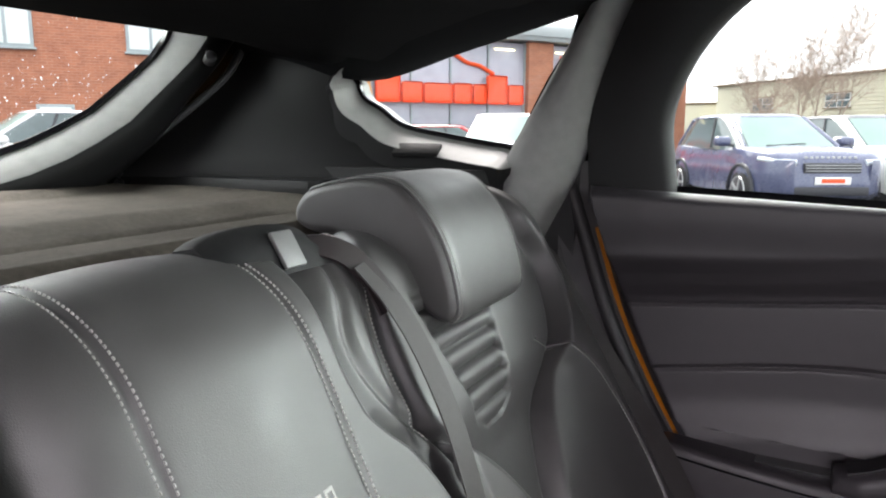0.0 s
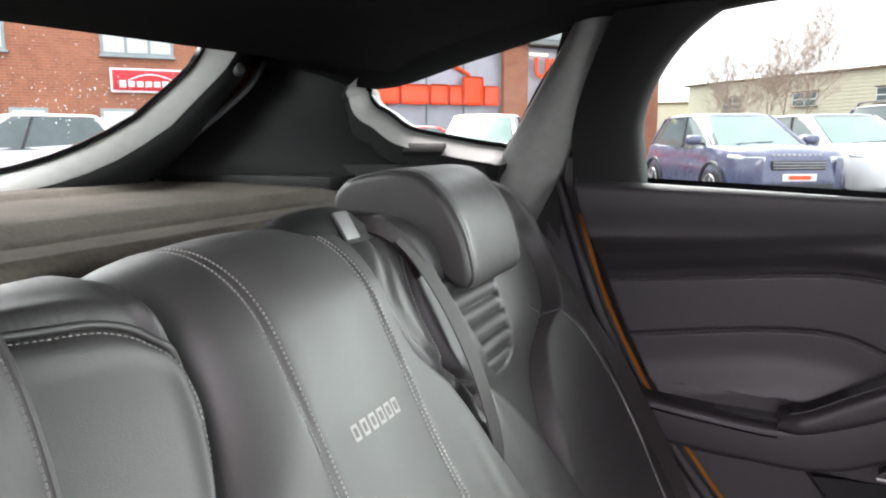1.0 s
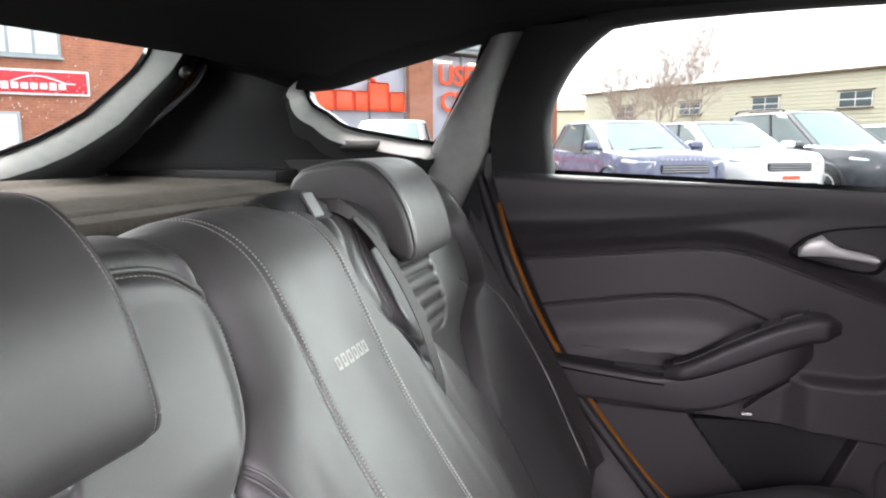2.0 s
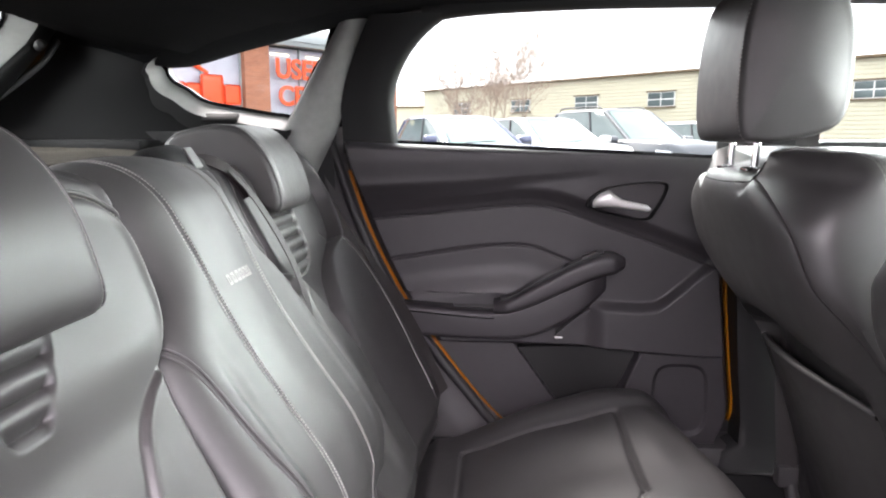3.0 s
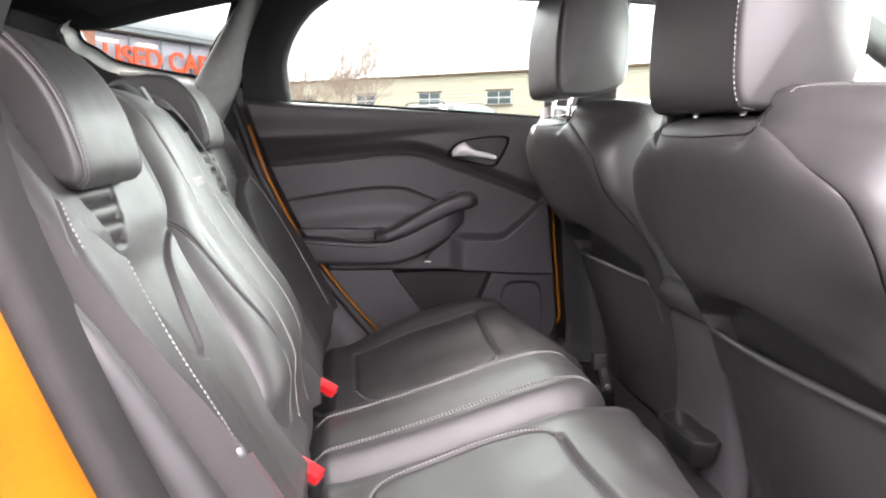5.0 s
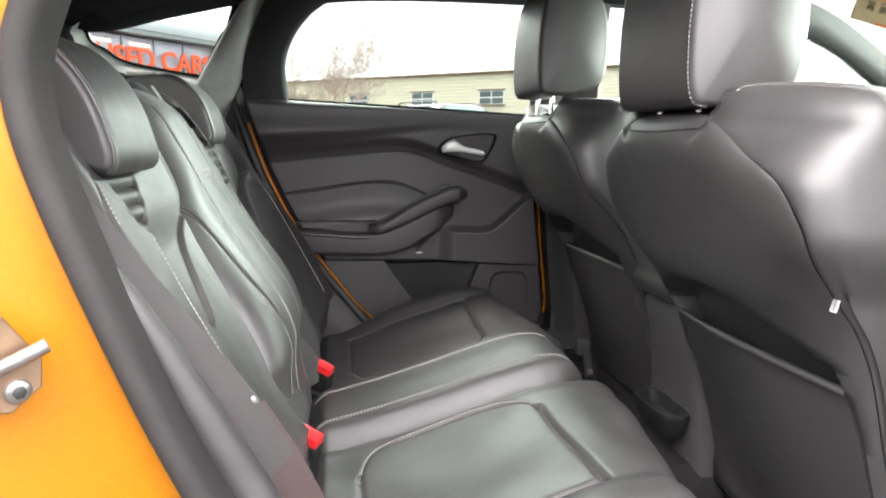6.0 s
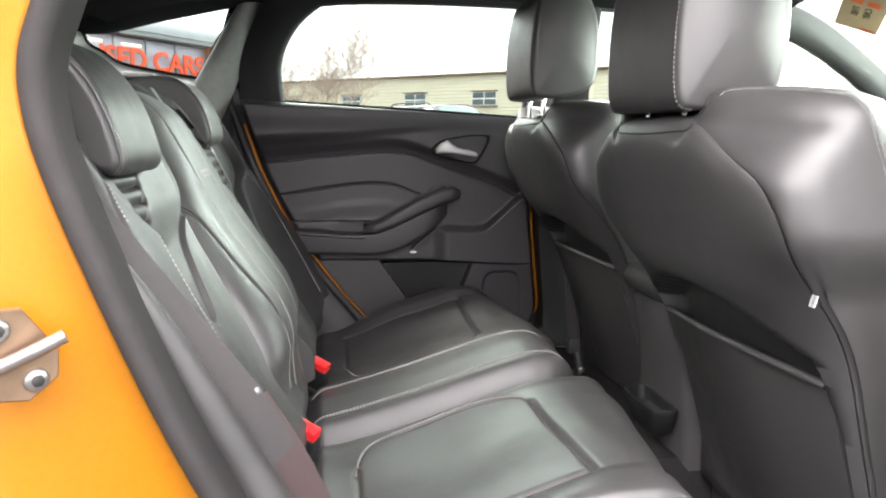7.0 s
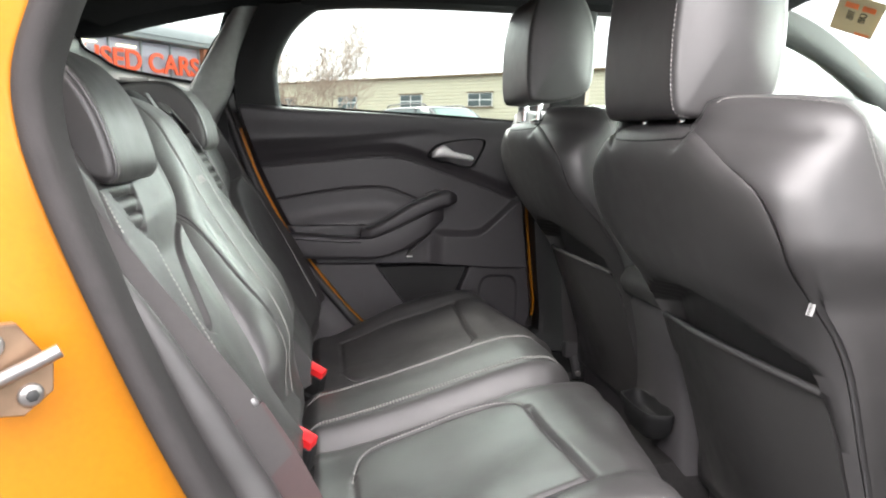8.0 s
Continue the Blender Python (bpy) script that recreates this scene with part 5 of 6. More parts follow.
def front_ring(z, k=1.0, dz=0.0):
    """A level cut through a front backrest, rear side first; local y is across the seat."""
    x, a, b, d = FR_X(z), FR_SEAM(z), FR_WIDE(z), FR_DEEP(z)
    sweep = 0.055 * (b - a) / 0.14          # the shoulder turns forward beyond the seam
    half = [(x, 0.0), (x, a * 0.45), (x + 0.004, a * 0.80), (x + 0.016, a * 0.985), (x + 0.0185, a), (x + 0.021, a * 1.012), (x + 0.03 + sweep * 0.5, a + (b - a) * 0.6), (x + 0.06 + sweep, b), (x + d * 0.72, b * 0.99), (x + d, b * 0.90), (x + d + 0.004, b * 0.78),
            (x + d - 0.050, b * 0.52), (x + d - 0.066, b * 0.2)]
    half[4] = (half[4][0] + 0.005, half[4][1] - 0.003)
    fwd = 0.032 * smooth((0.93 - z) / 0.10)      # lower down the seam lies further round the side
    half = [(p[0] + fwd * (0.4 if i == 2 else 1.0 if 3 <= i <= 6 else 0.0), p[1]) for i, p in enumerate(half)]
    pts = [(p[0], p[1], z) for p in half] + [(p[0], -p[1], z) for p in reversed(half[1:])]
    c = x + d * 0.5
    return [Vector((c + (p[0] - c) * k, p[1] * k, z + dz)) for p in closed_curve(pts, 3)]


def build_front_seat(x0, y0, dz, label, flare=0.0, up=0.0):
    """A bucket seat; up is how far its head restraint is drawn out."""
    t = thing("bucket_seat_unit", label, "car seat", "front seats", at=pose(x0, y0, dz))
    rings = []
    for z in steps(0.36, 1.075, 110):
        ring = front_ring(z)
        out = []
        for p in ring:
            rear = smooth((FR_X(z) + 0.05 - p.x) / 0.04)
            # the upper cover ends in a curved hem above the hard lower shell
            hem = 0.822 - 0.062 * (abs(p.y) / 0.205) ** 2
            k = smooth((hem - z) / 0.012) * rear * smooth((0.225 - abs(p.y)) / 0.02)
            out.append(p + Vector((0.055 * k, 0, 0)))
        rings.append(out)
    rings.append(front_ring(1.09, 0.985, 0.0))
    rings.append(front_ring(1.10, 0.93, 0.0))
    rings.append(front_ring(1.10, 0.80, 0.006))
    rings.append(front_ring(1.10, 0.4, 0.007))
    # the top falls away to a notch under the head restraint
    fixed = []
    for r in rings:
        q = []
        for p in r:
            notch = smooth((0.130 - abs(p.y)) / 0.025) * smooth((p.z - 0.99) / 0.11) * smooth((FR_X(1.1) + 0.14 - p.x) / 0.11)
            out = flare * smooth((-p.y - 0.19) / 0.07) * smooth((p.z - 0.84) / 0.10)
            lift = flare * 0.15 * smooth((p.z - 1.0) / 0.08)
            q.append(p - Vector((0, out, 0.036 * notch - lift)))
        fixed.append(q)
    b = part("backrest", loft("backrest", fixed, LEATHER, angle=75), t, "black leather backrest with broad shoulders")
    # shell, pocket net hem
    def shell(u, v):
        y = -0.215 + 0.430 * u
        z = 0.38 + (0.728 - 0.38) * v - 0.012 * (abs(y) / 0.215) ** 2 * v
        return (FR_X(z) + 0.022 + 0.022 * (abs(y) / 0.215) ** 2 - 0.014 * smooth(v / 0.3) * bell(y / 0.2) + 0.0015 * noise.noise((y * 14, z * 9, y0)), y, z)
    part("map_pocket", sheet("map_pocket", 40, 30, shell, (0.010, 0, 0), LEATHER), t, "black leather map pocket on the seat back")
    hem = [Vector(shell(i / 30, 1.0)) + Vector((-0.001, 0, 0)) for i in range(31)]
    part("pocket_hem", tube("pocket_hem", hem, 0.0065, LEATHER, 8), t)
    # stitched outer seam on the shoulder
    for sgn in (-1, 1):
        seam = [(0.496, 0.143, 1.099), (0.506, 0.151, 1.105), (0.518, 0.163, 1.106), (0.535, 0.190, 1.105), (0.552, 0.224, 1.102), (0.570, 0.252, 1.095), (0.586, 0.275, 1.086),
                (0.592, 0.291, 1.069), (0.599, 0.298, 1.047), (0.610, 0.302, 1.018), (0.619, 0.305, 0.993)]
        slim = 0.035 - (flare if sgn < 0 else 0.0)
        for back in (0.0, 0.007):
            pts = [Vector((x + back, sgn * (y - slim * smooth((y - 0.19) / 0.07)), z)) for x, y, z in open_curve(seam, 12)]
            pts, nor = lay(b.data, pts)
            part("shoulder_stitching", stitches("shoulder_stitching", pts, nor, length=0.0052, gap=0.0020, wide=0.0015, lift=0.0008), t, "pale thread")
    # head restraint on two posts
    prof = [(p.x, p.y) for p in closed_curve([(0.450, 1.085, 0), (0.444, 1.16, 0), (0.450, 1.25, 0), (0.466, 1.315, 0), (0.505, 1.335, 0), (0.550, 1.318, 0), (0.576, 1.25, 0), (0.580, 1.16, 0), (0.568, 1.10, 0), (0.520, 1.076, 0), (0.473, 1.072, 0)], 4)]
    prof = [(0.45 + (a - 0.45) * (1.24 if a > 0.45 else 1.0), b) for a, b in prof]
    h = part("headrest", pillow("headrest", prof, 0.121, 0.014, lambda a, b, c: Vector((a, c, b + up)), LEATHER, 34, 2.0, 0.012, 0.014), t, "black leather head restraint with a stitched edge")
    for sgn in (-1, 1):
        pts = [Vector((x, sgn * 0.1105, z + up)) for x, z in ((0.478, 1.074), (0.457, 1.082), (0.447, 1.11), (0.444, 1.16), (0.446, 1.21), (0.451, 1.255), (0.467, 1.314), (0.505, 1.335))]
        pts, nor = lay(h.data, open_curve(pts, 10))
        part("stitching", stitches("stitching", pts, nor, length=0.0045, gap=0.0020, wide=0.0011, lift=0.0005), h, "pale thread")
        part("post", tube("post", [(0.492, sgn * 0.058, 1.02), (0.500, sgn * 0.058, 1.12 + up)], 0.006, CHROME, 12), t, "chrome head restraint post")
        part("post_collar", box("post_collar", (0.034, 0.030, 0.016), GLOSSBLACK, 0.004, (0.493, sgn * 0.058, 1.066)), t)
    # seam along the lip of the notch below the head restraint
    lip = open_curve([(0.472, -0.130, 1.092), (0.466, -0.120, 1.066), (0.460, -0.098, 1.054), (0.458, 0.0, 1.050), (0.460, 0.098, 1.054), (0.466, 0.120, 1.066), (0.472, 0.130, 1.092)], 8)
    pts, nor = lay(b.data, lip)
    part("lip_seam", tube("lip_seam", [p + n * 0.0004 for p, n in zip(pts, nor)], 0.0016, TRIM, 6), t, "sewn seam along the notch")
    # cushion and base, only just seen behind the backrest
    part("seat_base", box("seat_base", (0.50, 0.48, 0.20), LEATHER, 0.05, (0.98, 0, 0.44), 3), t)
    part("base_frame", box("base_frame", (0.42, 0.40, 0.10), HARD, 0.01, (0.96, 0, 0.32)), t)
    return t


def build_front_seats():
    build_front_seat(0.022, 0.362, 0.012, "black leather front passenger seat with headrest raised on chrome posts", up=0.042)
    near = build_front_seat(0.010, -0.352, -0.012, "black leather driver's seat with stitched shoulders and a cloth tag", 0.035, 0.010)
    tag = part("side_tag", box("side_tag", (0.003, 0.008, 0.016), TAG, 0.001), near, "white cloth tag with dark lettering", at=pose(0.566, -0.269, 0.848, 8, 18, 40))
    cu = bpy.data.curves.new("tag_lettering", 'FONT')
    cu.body, cu.size, cu.extrude, cu.align_x, cu.align_y = "AIRBAG", 0.0038, 0.0003, 'CENTER', 'CENTER'
    cu.materials.append(INK)
    part("tag_lettering", cu, tag, at=Matrix(((0, 0, -1, -0.0026), (1, 0, 0, 0), (0, -1, 0, 0), (0, 0, 0, 1))) @ pose(0, 0, 0, 0, 0, 90))


def build_console():
    t = thing("centre_console", "dark plastic centre console with a rear tray and armrest lid", "centre console")
    rings = []
    for z, hw, x in ((0.33, 0.115, 0.715), (0.42, 0.112, 0.715), (0.50, 0.105, 0.712), (0.60, 0.100, 0.700), (0.68, 0.096, 0.680), (0.70, 0.090, 0.690)):
        rings.append([(x, -hw + 0.015, z), (x, hw - 0.015, z), (x + 0.015, hw, z), (1.5, hw, z), (1.5, -hw, z), (x + 0.015, -hw, z)])
    part("body", loft("body", rings, HARD), t)
    prof = [(p.x, p.y) for p in closed_curve([(0.655, 0.715, 0), (0.66, 0.745, 0), (0.70, 0.762, 0), (0.95, 0.765, 0), (0.98, 0.74, 0), (0.97, 0.71, 0), (0.70, 0.695, 0)], 4)]
    part("armrest_lid", pillow("armrest_lid", prof, 0.098, 0.02, lambda a, b, c: Vector((a, c, b)), LEATHER, 16), t, "black leather armrest lid")
    # rounded open tray at the rear foot
    edge = closed_curve([(0.705, -0.100, 0), (0.664, -0.096, 0), (0.648, -0.078, 0), (0.645, -0.020, 0), (0.648, 0.038, 0), (0.664, 0.056, 0), (0.705, 0.060, 0), (0.715, -0.020, 0)], 4)
    hub = Vector((0.695, -0.02, 0))
    rings = []
    for k, z in ((0.72, 0.415), (0.86, 0.430), (0.98, 0.462), (1.0, 0.470), (0.98, 0.475), (0.92, 0.474), (0.89, 0.466), (0.80, 0.446), (0.70, 0.442)):
        rings.append([hub + (p - hub) * k + Vector((0, 0, z)) for p in edge])
    part("rear_tray", loft("rear_tray", rings, TRIM), t, "open oddments tray with a rounded rim")


def build_front_belt():
    t = thing("front_seat_belt", "black front seat belt running down the pillar to its floor anchor", "seat belt")
    pts = [(0.745, 0.640, 1.20), (0.735, 0.632, 1.0), (0.728, 0.628, 0.8), (0.735, 0.630, 0.6), (0.752, 0.632, 0.42), (0.760, 0.632, 0.36)]
    part("webbing", ribbon("webbing", open_curve(pts, 6), (0.9, -0.3, 0), 0.042, 0.0016, WEB), t)
    part("anchor_boot", box("anchor_boot", (0.05, 0.035, 0.05), HARD, 0.010, (0.757, 0.640, 0.388)), t, "black anchor cover")
    part("anchor_stalk", tube("anchor_stalk", [(0.762, 0.635, 0.37), (0.768, 0.622, 0.33), (0.770, 0.612, 0.30)], 0.013, HARD, 10), t)
    part("anchor_bolt", disc("anchor_bolt", 0.009, 0.006, STEEL, 14), t, at=pose(0.770, 0.605, 0.318, 90, 0, 0))
    s = tagged(part("sill_plate", box("sill_plate", (0.24, 0.018, 0.006), CHROME, 0.002, (0.70, 0.655, 0.380))), "bright metal strip on the door sill", "sill plate")


def build_front_end():
    """Windscreen pillar, windscreen with its price sticker, dashboard."""
    pil = open_curve([(1.02, 0.640, 1.425), (1.30, 0.655, 1.405), (1.504, 0.675, 1.352), (1.68, 0.690, 1.262), (1.809, 0.700, 1.18), (2.05, 0.72, 1.03)], 8)
    rings = []
    for p in pil:
        rings.append([p + Vector(q) for q in ((0, 0.03, -0.024), (0, -0.012, -0.028), (0.01, -0.035, 0.002), (0.015, -0.03, 0.050), (0.02, 0.0, 0.072), (0.01, 0.03, 0.062))])
    tagged(part("pillar_a_far", loft("pillar_a_far", rings, PILLARCLOTH, angle=70)), "dark plastic windscreen pillar trim", "pillar", kind="structure")
    rings = [[Vector((q.x, -q.y, q.z)) for q in r] for r in rings]
    tagged(part("pillar_a_near", loft("pillar_a_near", rings, PILLARCLOTH, angle=70)), "dark plastic windscreen pillar trim", "pillar", kind="structure")

    def scr(u, v):
        y = -0.66 + 1.32 * u
        x = 1.36 + 0.80 * v + 0.05 * (1 - (y / 0.66) ** 2)
        z = 1.425 - 0.40 * v - 0.02 * v * v
        return Vector((x, y, z))
    vs = [scr(i / 12, j / 6) for j in range(7) for i in range(13)]
    fs = [(j * 13 + i, j * 13 + i + 1, j * 13 + i + 14, j * 13 + i + 13) for j in range(6) for i in range(12)]
    w = tagged(part("window_2", mesh("window_2", vs, fs, GLASS)), "clear car windscreen", "windscreen", kind="structure")
    w.visible_shadow = False
    st = thing("windscreen_sticker", "cream and orange paper sticker on the windscreen", "sticker")
    cream = material("sticker_paper", (0.40, 0.355, 0.27), 0.7, vary=0.08)
    nt = cream.node_tree
    thin, both = nt.nodes.new("ShaderNodeBsdfTranslucent"), nt.nodes.new("ShaderNodeMixShader")
    thin.inputs["Color"].default_value = (0.34, 0.29, 0.21, 1)
    both.inputs[0].default_value = 0.4
    nt.links.new(nt.nodes["Principled BSDF"].outputs[0], both.inputs[1])
    nt.links.new(thin.outputs[0], both.inputs[2])
    nt.links.new(both.outputs[0], nt.nodes["Material Output"].inputs["Surface"])
    orange = material("sticker_orange", (0.75, 0.16, 0.04), 0.6)
    # sheet axes: across the glass and up along it
    p0 = Vector((1.449, 0.394, 1.386))
    ux = Vector((0, -1, 0))
    uy = (scr(0.8, 0.0) - scr(0.8, 0.3)).normalized()
    m = Matrix.Translation(p0) @ Matrix((ux, uy, ux.cross(uy))).transposed().to_4x4() @ pose(0, 0, 0, 0, 0, 35.5)
    part("paper", box("paper", (0.22, 0.115, 0.0008), cream, 0), st, at=m)
    for y in (0.022, -0.022):
        part("orange_mark", box("orange_mark", (0.030, 0.034, 0.0012), orange, 0), st, at=m @ Matrix.Translation((0.055, y, 0)))
    part("orange_foot", box("orange_foot", (0.016, 0.040, 0.0012), orange, 0), st, at=m @ Matrix.Translation((-0.098, -0.03, 0)))
    for body, y in (("THIS", 0.0155), ("CAR!", -0.0155)):
        cu = bpy.data.curves.new("printed_word", 'FONT')
        cu.body, cu.size, cu.extrude, cu.align_x, cu.align_y = body, 0.027, 0.0006, 'CENTER', 'CENTER'
        cu.materials.append(INK)
        part("printed_word", cu, st, at=m @ Matrix.Translation((0, y, 0.0010)) @ Matrix.Diagonal((-1, 1, 1, 1)))

    # dashboard and front bulkhead close the car in front
    def dash(u, v):
        y = -0.70 + 1.40 * u
        x = 1.62 + 0.5 * v
        return (x, y, 0.92 + 0.09 * math.sin(math.pi * min(1, v * 1.3)) - 0.02 * v)
    tagged(part("dashboard", sheet("dashboard", 24, 12, dash, (0.04, 0, -0.55), HARD)), "dark moulded dashboard", "dashboard", kind="structure")
    # far front window: belt trim and pane
    tagged(part("front_belt_trim", box("front_belt_trim", (1.25, 0.07, 0.06), TRIM, 0.02, (1.40, 0.70, 1.10))), "dark trim under the front side window", "door panel", kind="structure")
    pane = mesh("window_3", [(0.80, 0.70, 1.13), (2.0, 0.72, 1.10), (1.80, 0.70, 1.17), (1.50, 0.675, 1.34), (1.2, 0.655, 1.40), (0.80, 0.65, 1.42)], [(0, 1, 2, 3, 4, 5)], TINTED, False)
    o = tagged(part("window_3", pane), "green tinted front passenger window", "car window", kind="structure")
    o.visible_shadow = False
    # door mirror outside the passenger window
    mir = thing("door_mirror", "pale painted door mirror outside the passenger window", "door mirror")
    shell = material("mirror_shell", (0.55, 0.58, 0.56), 0.25, coat=0.5)
    prof = [(p.x, p.y) for p in closed_curve([(1.72, 1.12, 0), (1.70, 1.20, 0), (1.76, 1.25, 0), (1.86, 1.22, 0), (1.87, 1.14, 0), (1.80, 1.09, 0)], 4)]
    part("housing", pillow("housing", prof, 0.11, 0.04, lambda a, b, c: Vector((a, 0.88 + c, b)), shell, 14), mir)
    part("mirror_arm", box("mirror_arm", (0.06, 0.10, 0.03), HARD, 0.008, (1.80, 0.75, 1.12)), mir)


# ---- outside ----
ASPHALT = material("wet_asphalt", (0.052, 0.052, 0.054), 0.42, vary=0.35, scale=25, bump=0.5, bump_scale=120, dirt=0.12)
BRICK = material("red_brick", (0.36, 0.135, 0.078), 0.85, vary=0.22, scale=3, bump=0.3, bump_scale=60, tint=(0.43, 0.175, 0.10))


def lay_bricks(m):
    """Real-sized courses in the brick material."""
    n, l = m.node_tree.nodes, m.node_tree.links
    b = n["Principled BSDF"]
    base = b.inputs["Base Color"].links[0].from_socket
    co, mp = n.new("ShaderNodeTexCoord"), n.new("ShaderNodeMapping")
    mp.inputs["Rotation"].default_value = (radians(90), 0, 0)
    br = n.new("ShaderNodeTexBrick")
    br.inputs["Scale"].default_value = 1.0
    br.inputs["Brick Width"].default_value, br.inputs["Row Height"].default_value, br.inputs["Mortar Size"].default_value = 0.225, 0.075, 0.006
    br.inputs["Color1"].default_value, br.inputs["Color2"].default_value, br.inputs["Mortar"].default_value = (0.9, 0.9, 0.9, 1), (1.1, 1.06, 1.0, 1), (1.25, 1.7, 2.0, 1)
    mul = n.new("ShaderNodeMixRGB")
    mul.blend_type = 'MULTIPLY'
    mul.inputs["Fac"].default_value = 1.0
    l.new(co.outputs["Object"], mp.inputs["Vector"])
    l.new(mp.outputs["Vector"], br.inputs["Vector"])
    l.new(base, mul.inputs["Color1"])
    l.new(br.outputs["Color"], mul.inputs["Color2"])
    l.new(mul.outputs["Color"], b.inputs["Base Color"])


lay_bricks(BRICK)
CLAD = material("grey_cladding", (0.46, 0.46, 0.48), 0.45, vary=0.08, scale=4)
ROOFGREY = material("grey_metal_roof", (0.27, 0.29, 0.29), 0.45, vary=0.12, scale=5)
FRAMEGREY = material("grey_window_frame", (0.32, 0.37, 0.37), 0.5)
# opaque lavender grey puts the glazing's reflection into the colour
SHOPGLASS = material("showroom_glass", (0.44, 0.44, 0.50), 0.12, vary=0.18, scale=2)
SIGNORANGE = material("orange_sign_letters", (0.85, 0.10, 0.025), 0.5, vary=0.05)
SIGNRED = material("red_sign_board", (0.60, 0.02, 0.03), 0.4, vary=0.06)
WHITEPAINT = material("white_paint", (0.78, 0.78, 0.76), 0.4, vary=0.05)
CREAM = material("cream_cladding", (0.64, 0.60, 0.45), 0.6, vary=0.08, scale=3, bump=0.1, bump_scale=60)
CREAMDARK = material("brown_roof_edge", (0.16, 0.11, 0.06), 0.7)
BARK = material("birch_bark", (0.40, 0.31, 0.25), 0.9, vary=0.4, scale=30, bump=0.5, bump_scale=90)
HEDGE = material("green_hedge", (0.09, 0.12, 0.03), 0.9, vary=0.4, scale=10)
TYRE = material("tyre_rubber", (0.02, 0.02, 0.02), 0.8, vary=0.2)
ALLOY = material("alloy_wheel", (0.5, 0.5, 0.5), 0.35, metal=0.7)
LAMP = material("headlamp_lens", (0.62, 0.66, 0.68), 0.1, vary=0.2, scale=20)
GRILLE = material("dark_grille", (0.03, 0.03, 0.035), 0.4)


def facade_frame(p, q, z=0.0):
    """A frame on a wall from p to q in plan: x along it, y into the building, z up."""
    a = Vector((q[0] - p[0], q[1] - p[1], 0)).normalized()
    n = Vector((0, 0, 1)).cross(a)
    return Matrix.Translation((p[0], p[1], z)) @ Matrix((a, n, Vector((0, 0, 1)))).transposed().to_4x4()


def build_ground():
    vs, fs = [], []
    n = 40
    for j in range(n + 1):
        for i in range(n + 1):
            s = lambda k: (2 * k / n - 1) * (0.02 + 0.98 * abs(2 * k / n - 1) ** 2.5)
            vs.append((s(i) * 900, s(j) * 900, 0.0))
    for j in range(n):
        for i in range(n):
            a = j * (n + 1) + i
            fs.append((a, a + 1, a + n + 2, a + n + 1))
    tagged(part("ground", mesh("ground", vs, fs, ASPHALT)), "wet dark asphalt car park ground", "ground", kind="structure")


def window_unit(parent, m, w, h, lights, glassmat, lintel=True):
    win = part("window", box("window", (w, 0.06, h), FRAMEGREY, 0.01), parent, "grey framed window", at=m)
    pw = (w - 0.08 * (lights + 1)) / lights
    for i in range(lights):
        x = -w / 2 + 0.08 + pw / 2 + i * (pw + 0.08)
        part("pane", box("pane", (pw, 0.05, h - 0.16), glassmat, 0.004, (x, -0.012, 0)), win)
    part("sill", box("sill", (w + 0.1, 0.14, 0.06), FRAMEGREY, 0.01, (0, -0.05, -h / 2 - 0.03)), win)


def build_brick_building():
    t = thing("brick_building", "red brick building with grey framed windows and a red sign board", "building")
    m = facade_frame((-24.0, 3.3), (-12.3, 18.55))
    L = 19.2
    part("wall", box("wall", (L, 0.4, 7.2), BRICK, 0.02, (L / 2, 0.2, 3.6)), t, "red brick wall", at=m)
    wins = []
    for x in (5.0, 9.05, 13.1, 17.15):
        wins.append((x, 4.13, 1.86, 1.28, 3))
    for x in (4.2, 8.3, 10.35, 12.5):
        wins.append((x, 1.40, 0.90, 1.30, 1))
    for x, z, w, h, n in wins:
        window_unit(t, m @ Matrix.Translation((x, -0.02, z)), w, h, n, SKYPAINTGLASS)
    b = part("sign_board", box("sign_board", (2.3, 0.06, 0.66), WHITEPAINT, 0.01), t, "red sign board with a white border", at=m @ Matrix.Translation((13.5, -0.07, 2.82)))
    part("red_face", box("red_face", (2.18, 0.02, 0.55), SIGNRED, 0.005, (0, -0.03, 0)), b)
    for i in range(7):
        part("letter_bar", box("letter_bar", (0.17, 0.02, 0.16 if i not in (0, 5) else 0.2), WHITEPAINT, 0.01, (-0.84 + 0.22 * i, -0.045, -0.10)), b, "pale grey bar")
    arc = [(-0.7 + 1.5 * u, -0.045, -0.02 + 0.21 * math.sin(math.pi * min(1, u * 1.15 + 0.02)) * (1.0 - 0.3 * u)) for u in steps(0, 1, 16)]
    part("roof_line_mark", tube("roof_line_mark", arc, 0.022, WHITEPAINT, 6), b)
    part("roof", box("roof", (L + 0.4, 6.0, 0.25), ROOFGREY, 0.03, (L / 2, 2.9, 7.3)), t, at=m)


